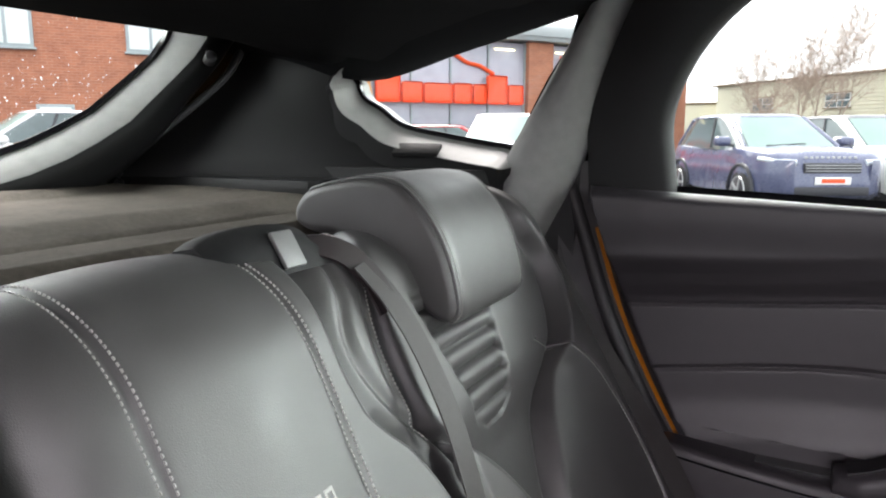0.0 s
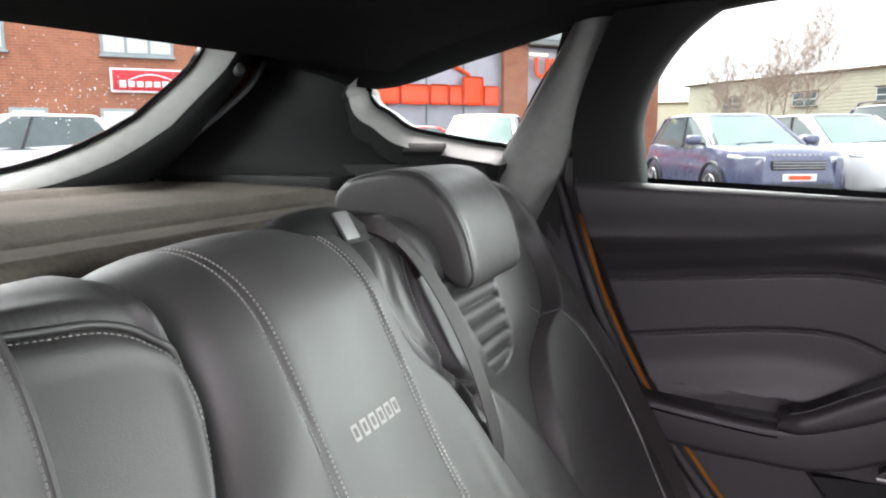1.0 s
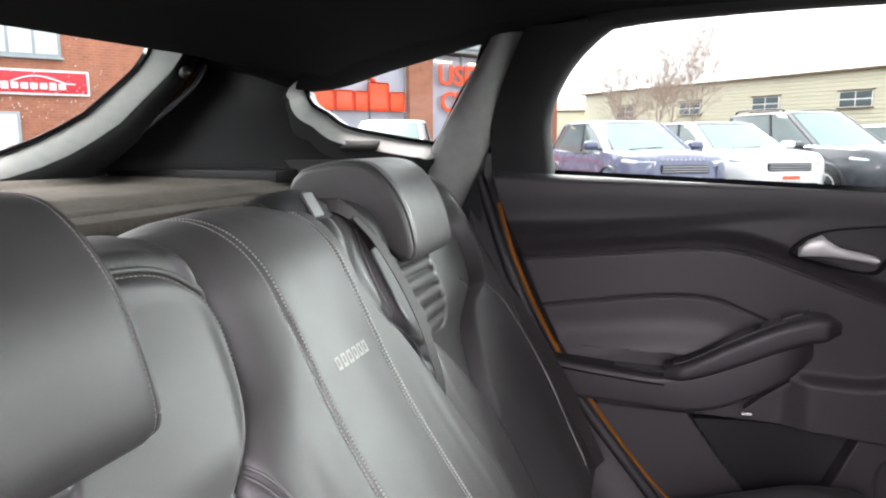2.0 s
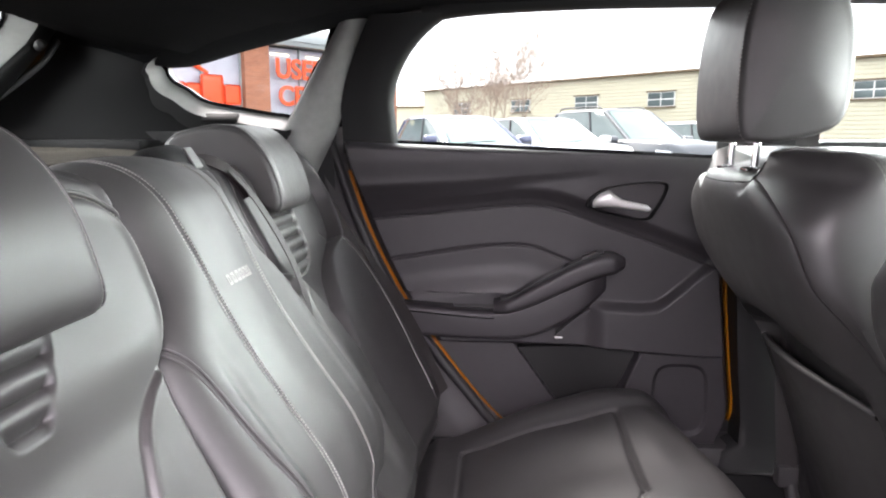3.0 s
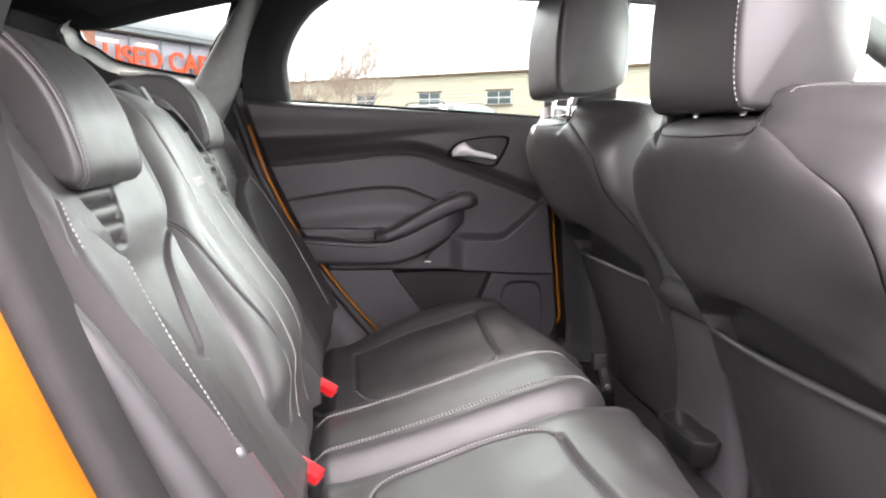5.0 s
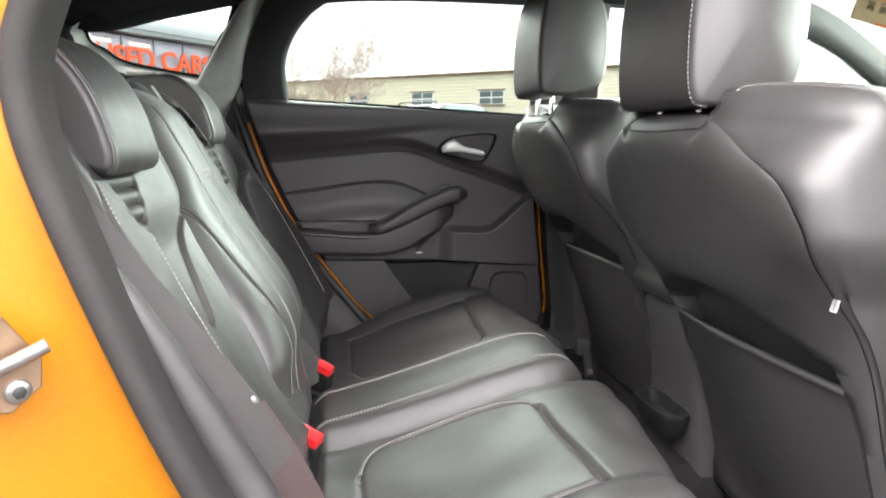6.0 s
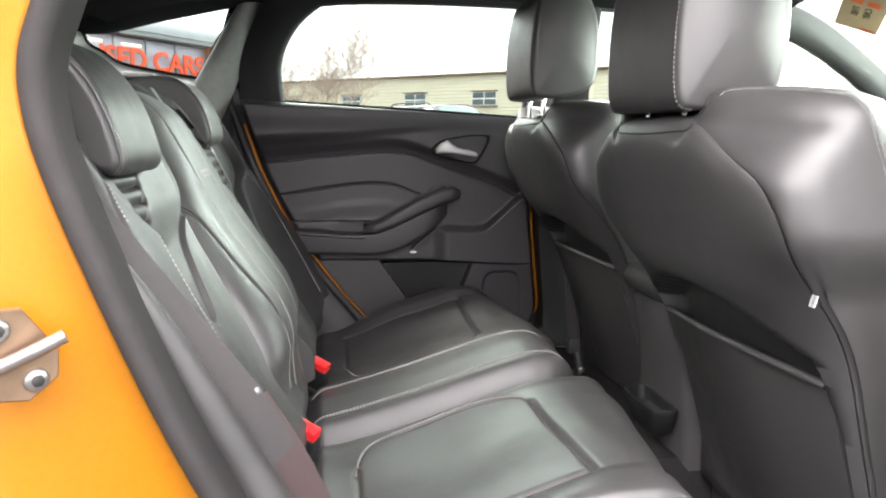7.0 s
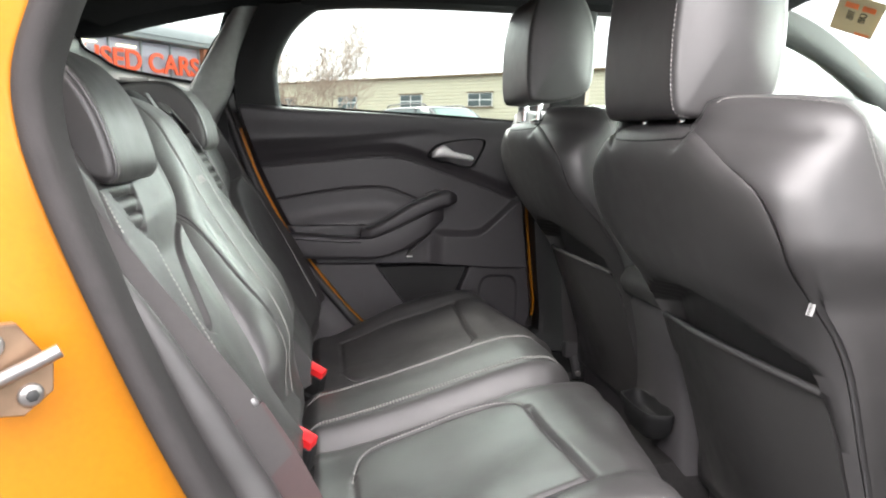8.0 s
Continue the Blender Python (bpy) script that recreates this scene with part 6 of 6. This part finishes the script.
def build_showroom():
    t = thing("car_showroom", "grey glazed car showroom with brick piers and orange sign letters", "building")
    m = facade_frame((-12.3, 18.55), (-4.2, 29.1))
    L = 13.3
    part("back_wall", box("back_wall", (L, 5.5, 4.5), CLAD, 0.02, (L / 2, 3.2, 2.25)), t, at=m)
    piers = [(6.35, 1.02), (12.85, 0.75)]
    # glazing bays with mullions
    xs = [0.0, 1.45, 2.9, 4.35, 5.82, 6.88, 8.35, 9.7, 11.05, 12.45]
    for a, b in zip(xs, xs[1:]):
        if abs((a + b) / 2 - 6.35) < 0.2:
            continue
        part("glass_panel", box("glass_panel", (b - a - 0.07, 0.06, 4.45), SHOPGLASS, 0.005, ((a + b) / 2, 0.22, 2.23)), t, "showroom glass with a grey reflection painted in", at=m)
        part("mullion", box("mullion", (0.05, 0.12, 4.5), FRAMEGREY, 0.01, (b, 0.18, 2.25)), t, at=m)
    part("transom", box("transom", (L, 0.10, 0.05), FRAMEGREY, 0.01, (L / 2, 0.18, 1.35)), t, at=m)
    lights = material("ceiling_tube_light", (0.9, 0.85, 0.55), 0.5)
    lights.node_tree.nodes["Principled BSDF"].inputs["Emission Color"].default_value = (1, 0.85, 0.45, 1)
    lights.node_tree.nodes["Principled BSDF"].inputs["Emission Strength"].default_value = 1.0
    for x in (2.6, 5.0, 7.5, 9.1):
        part("light_strip", box("light_strip", (0.8, 0.02, 0.045), lights, 0.01, (x, 0.17, 4.22)), t, "warm light strip behind the glass", at=m)
    for x, w in piers:
        p = part("brick_pier", box("brick_pier", (w, 0.5, 4.5), BRICK, 0.01, (x, 0.15, 2.25)), t, "red brick pier", at=m)
    # eaves and curved grey roof
    part("fascia", box("fascia", (L + 0.3, 0.5, 0.20), ROOFGREY, 0.02, (L / 2, -0.05, 4.62)), t, at=m)
    rings = []
    for x in (0.0, L * 0.5, L + 0.1, L + 0.35):
        k = 0.9 if x > L + 0.2 else 1.0
        prof = [(-0.35, 4.68), (-0.32, 4.82), (-0.15, 5.05), (0.25, 5.25), (2.0, 5.42 * k + 0.3 * (1 - k)), (6.0, 5.52 * k), (6.0, 4.68), (0, 4.66)]
        rings.append([(x, y, z) for y, z in prof])
    part("roof", loft("roof", rings, ROOFGREY, angle=30), t, "grey metal roof with a rounded edge", at=m)
    # wordmark above the glazing as plain letter-sized shapes with a swoosh
    x = 0.15
    for w, h in ((0.84, 0.98), (0.74, 0.68), (1.04, 0.66), (0.68, 0.68), (0.50, 0.67), (0.78, 0.98), (0.60, 0.68)):
        part("wordmark_block", box("wordmark_block", (w, 0.05, h), SIGNORANGE, 0.10, (x + w / 2, 0.0, 2.33 + h / 2), 4), t, "orange letter-sized block", at=m)
        x += w + 0.055
    arc = [(p.x, 0.14, p.z) for p in open_curve([(0.5, 0, 3.42), (1.6, 0, 3.88), (2.4, 0, 4.10), (2.9, 0, 4.02), (3.5, 0, 3.72), (4.0, 0, 3.62), (4.55, 0, 3.36)], 6)]
    part("wordmark_swoosh", tube("wordmark_swoosh", arc, 0.07, SIGNORANGE, 6), t, "orange roof-shaped line", at=m)
    for body, x, z in (("USED CARS", 7.15, 3.38), ("CENTRE", 7.25, 2.40)):
        cu = bpy.data.curves.new("sign_word", 'FONT')
        cu.body, cu.size, cu.extrude, cu.offset = body, 1.0, 0.03, 0.022
        cu.materials.append(SIGNORANGE)
        part("sign_word", cu, t, "orange sign letters", at=m @ pose(x, -0.02, z, 90, 0, 0))
    hedge(t, m)


def hedge(parent, m):
    rnd = random.Random(3)
    vs, fs = [], []
    for _ in range(1500):
        p = Vector((rnd.uniform(0, 4.6), rnd.uniform(-1.2, -0.6), 0.15 + 1.15 * rnd.random() ** 0.8))
        d = Vector((rnd.gauss(0, 1), rnd.gauss(0, 1), rnd.gauss(0, 1))).normalized() * 0.09
        e = d.cross(Vector((rnd.gauss(0, 1), rnd.gauss(0, 1), 1))).normalized() * 0.05
        o = len(vs)
        vs += [p - d, p + e, p + d, p - e]
        fs.append((o, o + 1, o + 2, o + 3))
    h = tagged(part("hedge", mesh("hedge", [m @ v for v in vs], fs, HEDGE, False)), "low yellow-green hedge before the showroom", "hedge", kind="stuff")


def build_cream_building():
    t = thing("cream_building", "long low cream clad building with small white barred windows", "building")
    p, q = (-4.6, 40.6), (14.5, 22.6)
    m = facade_frame(p, q)
    L = math.hypot(q[0] - p[0], q[1] - p[1])
    part("wall", box("wall", (L - 0.6, 8, 3.9), CREAM, 0.02, (L / 2 + 0.3, 4, 1.95)), t, "cream ribbed cladding", at=m)
    for i in range(24):
        part("cladding_board", box("cladding_board", (L - 0.6, 0.03, 0.13), CREAM, 0.012, (L / 2 + 0.3, -0.012, 0.15 + 0.155 * i)), t, at=m)
    part("roof_edge", box("roof_edge", (L - 0.3, 8.4, 0.10), CREAMDARK, 0.02, (L / 2 + 0.3, 3.95, 3.93)), t, "brown roof edge", at=m)
    for x in (3.9, 8.2, 12.25, 16.1, 20.1, 24.1):
        w = part("window", box("window", (1.28, 0.08, 0.62), WHITEPAINT, 0.01), t, "white framed window", at=m @ Matrix.Translation((x, -0.03, 2.83)))
        for dx in (-0.315, 0.315):
            for dz in (-0.15, 0.15):
                part("pane", box("pane", (0.58, 0.05, 0.25), DARKGLASS, 0.004, (dx, -0.025, dz)), w)
        part("sill", box("sill", (1.4, 0.14, 0.05), CREAMDARK, 0.01, (0, -0.05, -0.335)), w)
        part("lintel", box("lintel", (1.4, 0.12, 0.05), CREAMDARK, 0.01, (0, -0.04, 0.335)), w)
    wing = thing("cream_outbuilding", "lower cream outbuilding beyond the long one", "building")
    part("wall", box("wall", (7, 5, 3.1), CREAM, 0.02, (-6.0, 45, 1.55)), wing)
    part("roof", box("roof", (7.2, 5.2, 0.12), CREAMDARK, 0.02, (-6.0, 45, 3.15)), wing)


def build_tree(at, height, seed):
    t = thing("bare_tree", "leafless multi-stemmed birch tree before the cream building", "tree", "bare trees", at=pose(*at))
    rnd = random.Random(seed)
    tv, tf = [], []
    cv, cf = [], []

    def limb(verts, faces, a, b, r0, r1, sides=5):
        d = (b - a).normalized()
        u = d.cross(Vector((0.3, 0.9, 0.1))).normalized()
        w = d.cross(u)
        o = len(verts)
        for p, r in ((a, r0), (b, r1)):
            for k in range(sides):
                verts.append(p + u * (r * math.cos(2 * math.pi * k / sides)) + w * (r * math.sin(2 * math.pi * k / sides)))
        for k in range(sides):
            faces.append((o + k, o + (k + 1) % sides, o + sides + (k + 1) % sides, o + sides + k))

    def grow(p, d, length, r, depth):
        steps_n = 3
        for i in range(steps_n):
            d = (d + Vector((rnd.gauss(0, 0.13), rnd.gauss(0, 0.13), 0.05))).normalized()
            q = p + d * length / steps_n
            r1 = max(r * 0.82, 0.0046)
            limb(tv if depth < 2 else cv, tf if depth < 2 else cf, p, q, r, r1, 5 if depth < 3 else 3)
            p, r = q, r1
            if depth < 5 and (i > 0 or depth > 0):
                for _ in range(2 if depth < 3 else int(rnd.random() < 0.72)):
                    e = (d * 0.75 + Vector((rnd.gauss(0, 0.55), rnd.gauss(0, 0.55), rnd.gauss(0.15, 0.3)))).normalized()
                    grow(p, e, length * rnd.uniform(0.5, 0.72), max(r * 0.6, 0.0046), depth + 1)
    for lean, h in ((-0.30, 0.85), (0.05, 1.0), (0.28, 0.92)):
        grow(Vector((lean * 0.5, 0, -0.1)), Vector((lean * 0.55, rnd.gauss(0, 0.1), 1)).normalized(), height * 0.38 * h, 0.042, 0)
    part("trunk", mesh("trunk", tv, tf, BARK), t)
    tagged(part("crown", mesh("crown", cv, cf, BARK), t, "fine bare twigs"), kind="stuff")


def build_wheel(parent, x, y, r=0.36):
    w = part("wheel", disc("wheel", r, 0.22, TYRE, 32, 0.04), parent, "dark tyre on an alloy wheel", at=pose(x, y + (0.11 if y < 0 else -0.11) * 0 , r, 90 if y < 0 else -90, 0, 0))
    part("rim", disc("rim", r * 0.66, 0.012, GRILLE, 28, 0.004), w, at=Matrix.Translation((0, 0, 0.222)))
    for k in range(5):
        part("spoke", box("spoke", (r * 0.62, 0.05, 0.015), ALLOY, 0.006, (r * 0.33, 0, 0.24)), w, at=pose(0, 0, 0, 0, 0, 72 * k))
    part("rim_edge", tube("rim_edge", [(r * 0.66 * math.cos(a), r * 0.66 * math.sin(a), 0.232) for a in steps(0, 2 * math.pi, 28)], 0.012, ALLOY, 6), w)


def build_suv(at, paint, label, tall=1.0, rails=False, roofmat=None):
    """A compact sport utility car, nose towards local +x."""
    t = thing("parked_suv", label, "car", "parked cars", at=at)
    W, H = 0.95, 1.62 * tall
    top = curve_of([(-2.15, 0.98), (-2.05, 1.05), (-1.0, 1.07), (0.70, 1.06), (1.10, 1.06), (1.6, 1.035), (1.92, 0.985), (2.08, 0.90), (2.16, 0.76), (2.19, 0.60)])
    wide = curve_of([(-2.15, 0.74), (-1.9, 0.90), (-1.2, W), (0.0, W * 0.98), (1.2, W), (1.75, 0.92), (2.02, 0.80), (2.15, 0.66), (2.19, 0.58)])
    rings = []
    for x in steps(-2.15, 2.19, 56):
        z1, w = top(x) * tall ** 0.5, wide(x)
        arch = max(bell((x - 1.33) / 0.30), bell((x + 1.30) / 0.30))
        sill = 0.26 + 0.10 * smooth((abs(x) - 1.8) / 0.35) + 0.22 * arch
        crown = 0.035 * smooth((x - 0.9) / 0.3)
        half = [(x, -w * 0.86, sill), (x, -w * (0.985 + 0.03 * arch), sill + 0.06), (x, -w * (1.0 + 0.035 * arch), 0.66), (x, -w * (0.992 + 0.015 * arch), 0.80), (x, -w * 0.965, 0.88), (x, -w * 0.945, z1 - 0.06),
                (x, -w * 0.90, z1 - 0.015), (x, -w * 0.80, z1 + 0.004), (x, -w * 0.66, z1 + 0.012 - crown * 0.3), (x, -w * 0.30, z1 + 0.02 + crown * 0.3)]
        rings.append(half + [(p[0], -p[1], p[2]) for p in reversed(half)])
    part("body", loft("body", rings, paint, angle=55), t)

    # glazed cabin: level rounded rings, drawn in towards the roof
    def ring(z, grow=0.0):
        u = (z - 1.0) / (H - 1.0)
        xf, xr, w = 1.16 - 1.00 * u - 0.10 * u * u, -2.04 + 0.42 * u ** 1.5, 0.885 - 0.205 * u
        pts = [(xf, 0.0), (xf - 0.02, 0.40), (xf - 0.10, w * 0.80), (xf - 0.30, w * 0.97), (xf * 0.3 - 0.4, w * 1.01), (xr + 0.35, w * 0.97), (xr + 0.07, w * 0.80), (xr, 0.4), (xr, 0.0)]
        pts = pts + [(x, -y) for x, y in reversed(pts[1:-1])]
        c = (xf + xr) / 2
        return [Vector((c + (p.x - c) * (1 + grow / 1.4), p.y * (1 + grow / 0.7), z)) for p in closed_curve([(x, y, 0) for x, y in pts], 3)]
    part("cabin_glass", loft("cabin_glass", [ring(z) for z in steps(1.0, H - 0.06, 8)], DARKGLASS, angle=60), t, "dark reflecting cabin glass")
    rr = [ring(H - 0.075, 0.012), ring(H - 0.05, 0.014)] + [[Vector((p.x * k - 0.75 * (1 - k), p.y * k, H - 0.05 + dz)) for p in ring(H - 0.05, 0.012)] for k, dz in ((0.97, 0.018), (0.85, 0.036), (0.5, 0.048), (0.1, 0.05))]
    part("roof", loft("roof", rr, roofmat or paint, angle=60), t)
    base, head = ring(1.04, 0.006), ring(H - 0.085, 0.006)
    n = len(base)
    # windscreen: the front stretch of the cabin
    idx = [k % n for k in range(-6, 7)]
    rows = [[base[k].lerp(head[k], v) + Vector((0.008, 0, 0.006)) for k in idx] for v in steps(0.03, 1.0, 6)]
    vs = [p for r in rows for p in r]
    k = len(idx)
    fs = [(a * k + c, a * k + c + 1, (a + 1) * k + c + 1, (a + 1) * k + c) for a in range(6) for c in range(k - 1)]
    part("windscreen", mesh("windscreen", vs, fs, LIGHTGLASS), t, "windscreen with a pale reflection painted in")
    for s in (-1, 1):
        for q, r in ((7, 0.045), (12, 0.025), (17, 0.05), (20, 0.08)):
            kk = q if s > 0 else (n - q) % n
            part("pillar", tube("pillar", [base[kk].lerp(head[kk], v) for v in steps(0.0, 1.0, 5)], r, (paint if q != 12 else GRILLE), 8), t)
        lamp = [(2.10, s * 0.50, 0.835), (2.05, s * 0.66, 0.85), (1.93, s * 0.79, 0.87), (1.74, s * 0.885, 0.89)]
        part("headlamp", tube("headlamp", open_curve(lamp, 5), lambda u: 0.058 * (1 - 0.35 * u), LAMP, 10, 0.9), t, "slim clear headlamp")
        prof = [(q.x, q.y) for q in closed_curve([(0.64, 1.08, 0), (0.63, 1.17, 0), (0.70, 1.22, 0), (0.78, 1.19, 0), (0.79, 1.10, 0), (0.71, 1.06, 0)], 4)]
        m = part("mirror", pillow("mirror", prof, 0.13, 0.06, lambda a, c, d: Vector((a, s * 1.02 + d, c)), WHITEPAINT if paint.name.startswith("white") else paint, 12), t)
        part("mirror_arm", box("mirror_arm", (0.06, 0.14, 0.04), GRILLE, 0.01, (0.71, s * 0.90, 1.08)), m)
        for x in (1.33, -1.30):
            build_wheel(t, x, s * 0.76)
            arch = [(x + 0.43 * math.cos(a), s * 0.965, 0.36 + 0.43 * math.sin(a)) for a in steps(-0.1, math.pi + 0.1, 20)]
            part("wheel_arch", tube("wheel_arch", arch, 0.030, GRILLE, 6), t)
        if rails:
            part("roof_rail", tube("roof_rail", open_curve([(-1.5, s * 0.60, H - 0.02), (-1.35, s * 0.60, H + 0.05), (-0.3, s * 0.60, H + 0.05), (-0.1, s * 0.60, H - 0.03)], 4), 0.02, GRILLE, 6), t)
    part("grille", box("grille", (0.07, 0.84, 0.15), GRILLE, 0.03, (2.15, 0, 0.765)), t, "dark slatted grille")
    for z in (0.725, 0.765, 0.805):
        part("grille_bar", box("grille_bar", (0.03, 0.80, 0.012), ALLOY, 0.004, (2.185, 0, z)), t)
    for i in range(10):
        part("badge_bar", box("badge_bar", (0.012, 0.045, 0.035), ALLOY, 0.003, (2.095, -0.36 + 0.08 * i, 0.915)), t)
    part("bumper_intake", box("bumper_intake", (0.06, 1.1, 0.14), GRILLE, 0.03, (2.17, 0, 0.43)), t)
    plate = part("number_plate", box("number_plate", (0.02, 0.52, 0.11), WHITEPAINT, 0.004, (2.205, 0, 0.585)), t, "white plate with an orange bar")
    part("plate_bar", box("plate_bar", (0.006, 0.34, 0.06), SIGNORANGE, 0.002, (2.217, 0, 0.585)), plate)
    part("wiper", tube("wiper", [(1.17, -0.50, 1.075), (1.10, 0.15, 1.11)], 0.010, GRILLE, 6), t)
    return t


def build_outside():
    build_ground()
    blue = material("dark_blue_paint", (0.085, 0.095, 0.165), 0.28, vary=0.05, coat=0.8)
    white = material("white_car_paint", (0.78, 0.78, 0.78), 0.28, vary=0.03, coat=0.8)
    grey = material("dark_grey_paint", (0.055, 0.06, 0.07), 0.3, vary=0.05, coat=0.8)
    red = material("red_car_paint", (0.55, 0.03, 0.035), 0.28, vary=0.05, coat=0.8)
    head = -62
    build_suv(pose(-0.55, 13.0, 0, 0, 0, head), blue, "dark blue compact sport utility car parked outside")
    build_suv(pose(1.20, 14.4, 0, 0, 0, head), white, "white compact sport utility car with a dark roof", roofmat=grey)
    build_suv(pose(3.2, 16.05, 0, 0, 0, head) @ Matrix.Diagonal((1.25, 1.06, 1, 1)), grey, "tall dark grey sport utility car with roof rails", 1.15, True)
    build_suv(pose(6.0, 17.9, 0, 0, 0, head), white, "white car parked at the row's end")
    build_suv(pose(-5.6, 13.6, 0, 0, 0, -75), white, "white car seen through the quarter light", 1.06)
    build_suv(pose(-8.4, 17.0, 0, 0, 0, 20), red, "red car parked before the showroom", 0.95)
    build_suv(pose(-14.2, 8.6, 0, 0, 0, -110), white, "white car behind the tailgate", 1.08)
    build_tree((0.3, 27.0, 0), 8.0, 11)
    build_tree((-1.0, 27.4, 0), 7.0, 4)
    build_cream_building()
    build_showroom()
    build_brick_building()


build_floor()
build_ceiling()
build_far_wall()
build_body_sides()
build_far_frames()
build_quarter_panel()
build_tailgate()
build_body_gap()
build_parcel_shelf()
build_near_side()
build_front_end()
build_far_door()
build_rear_backs()
build_rear_cushion()
build_front_seats()
build_console()
build_front_belt()
build_outside()
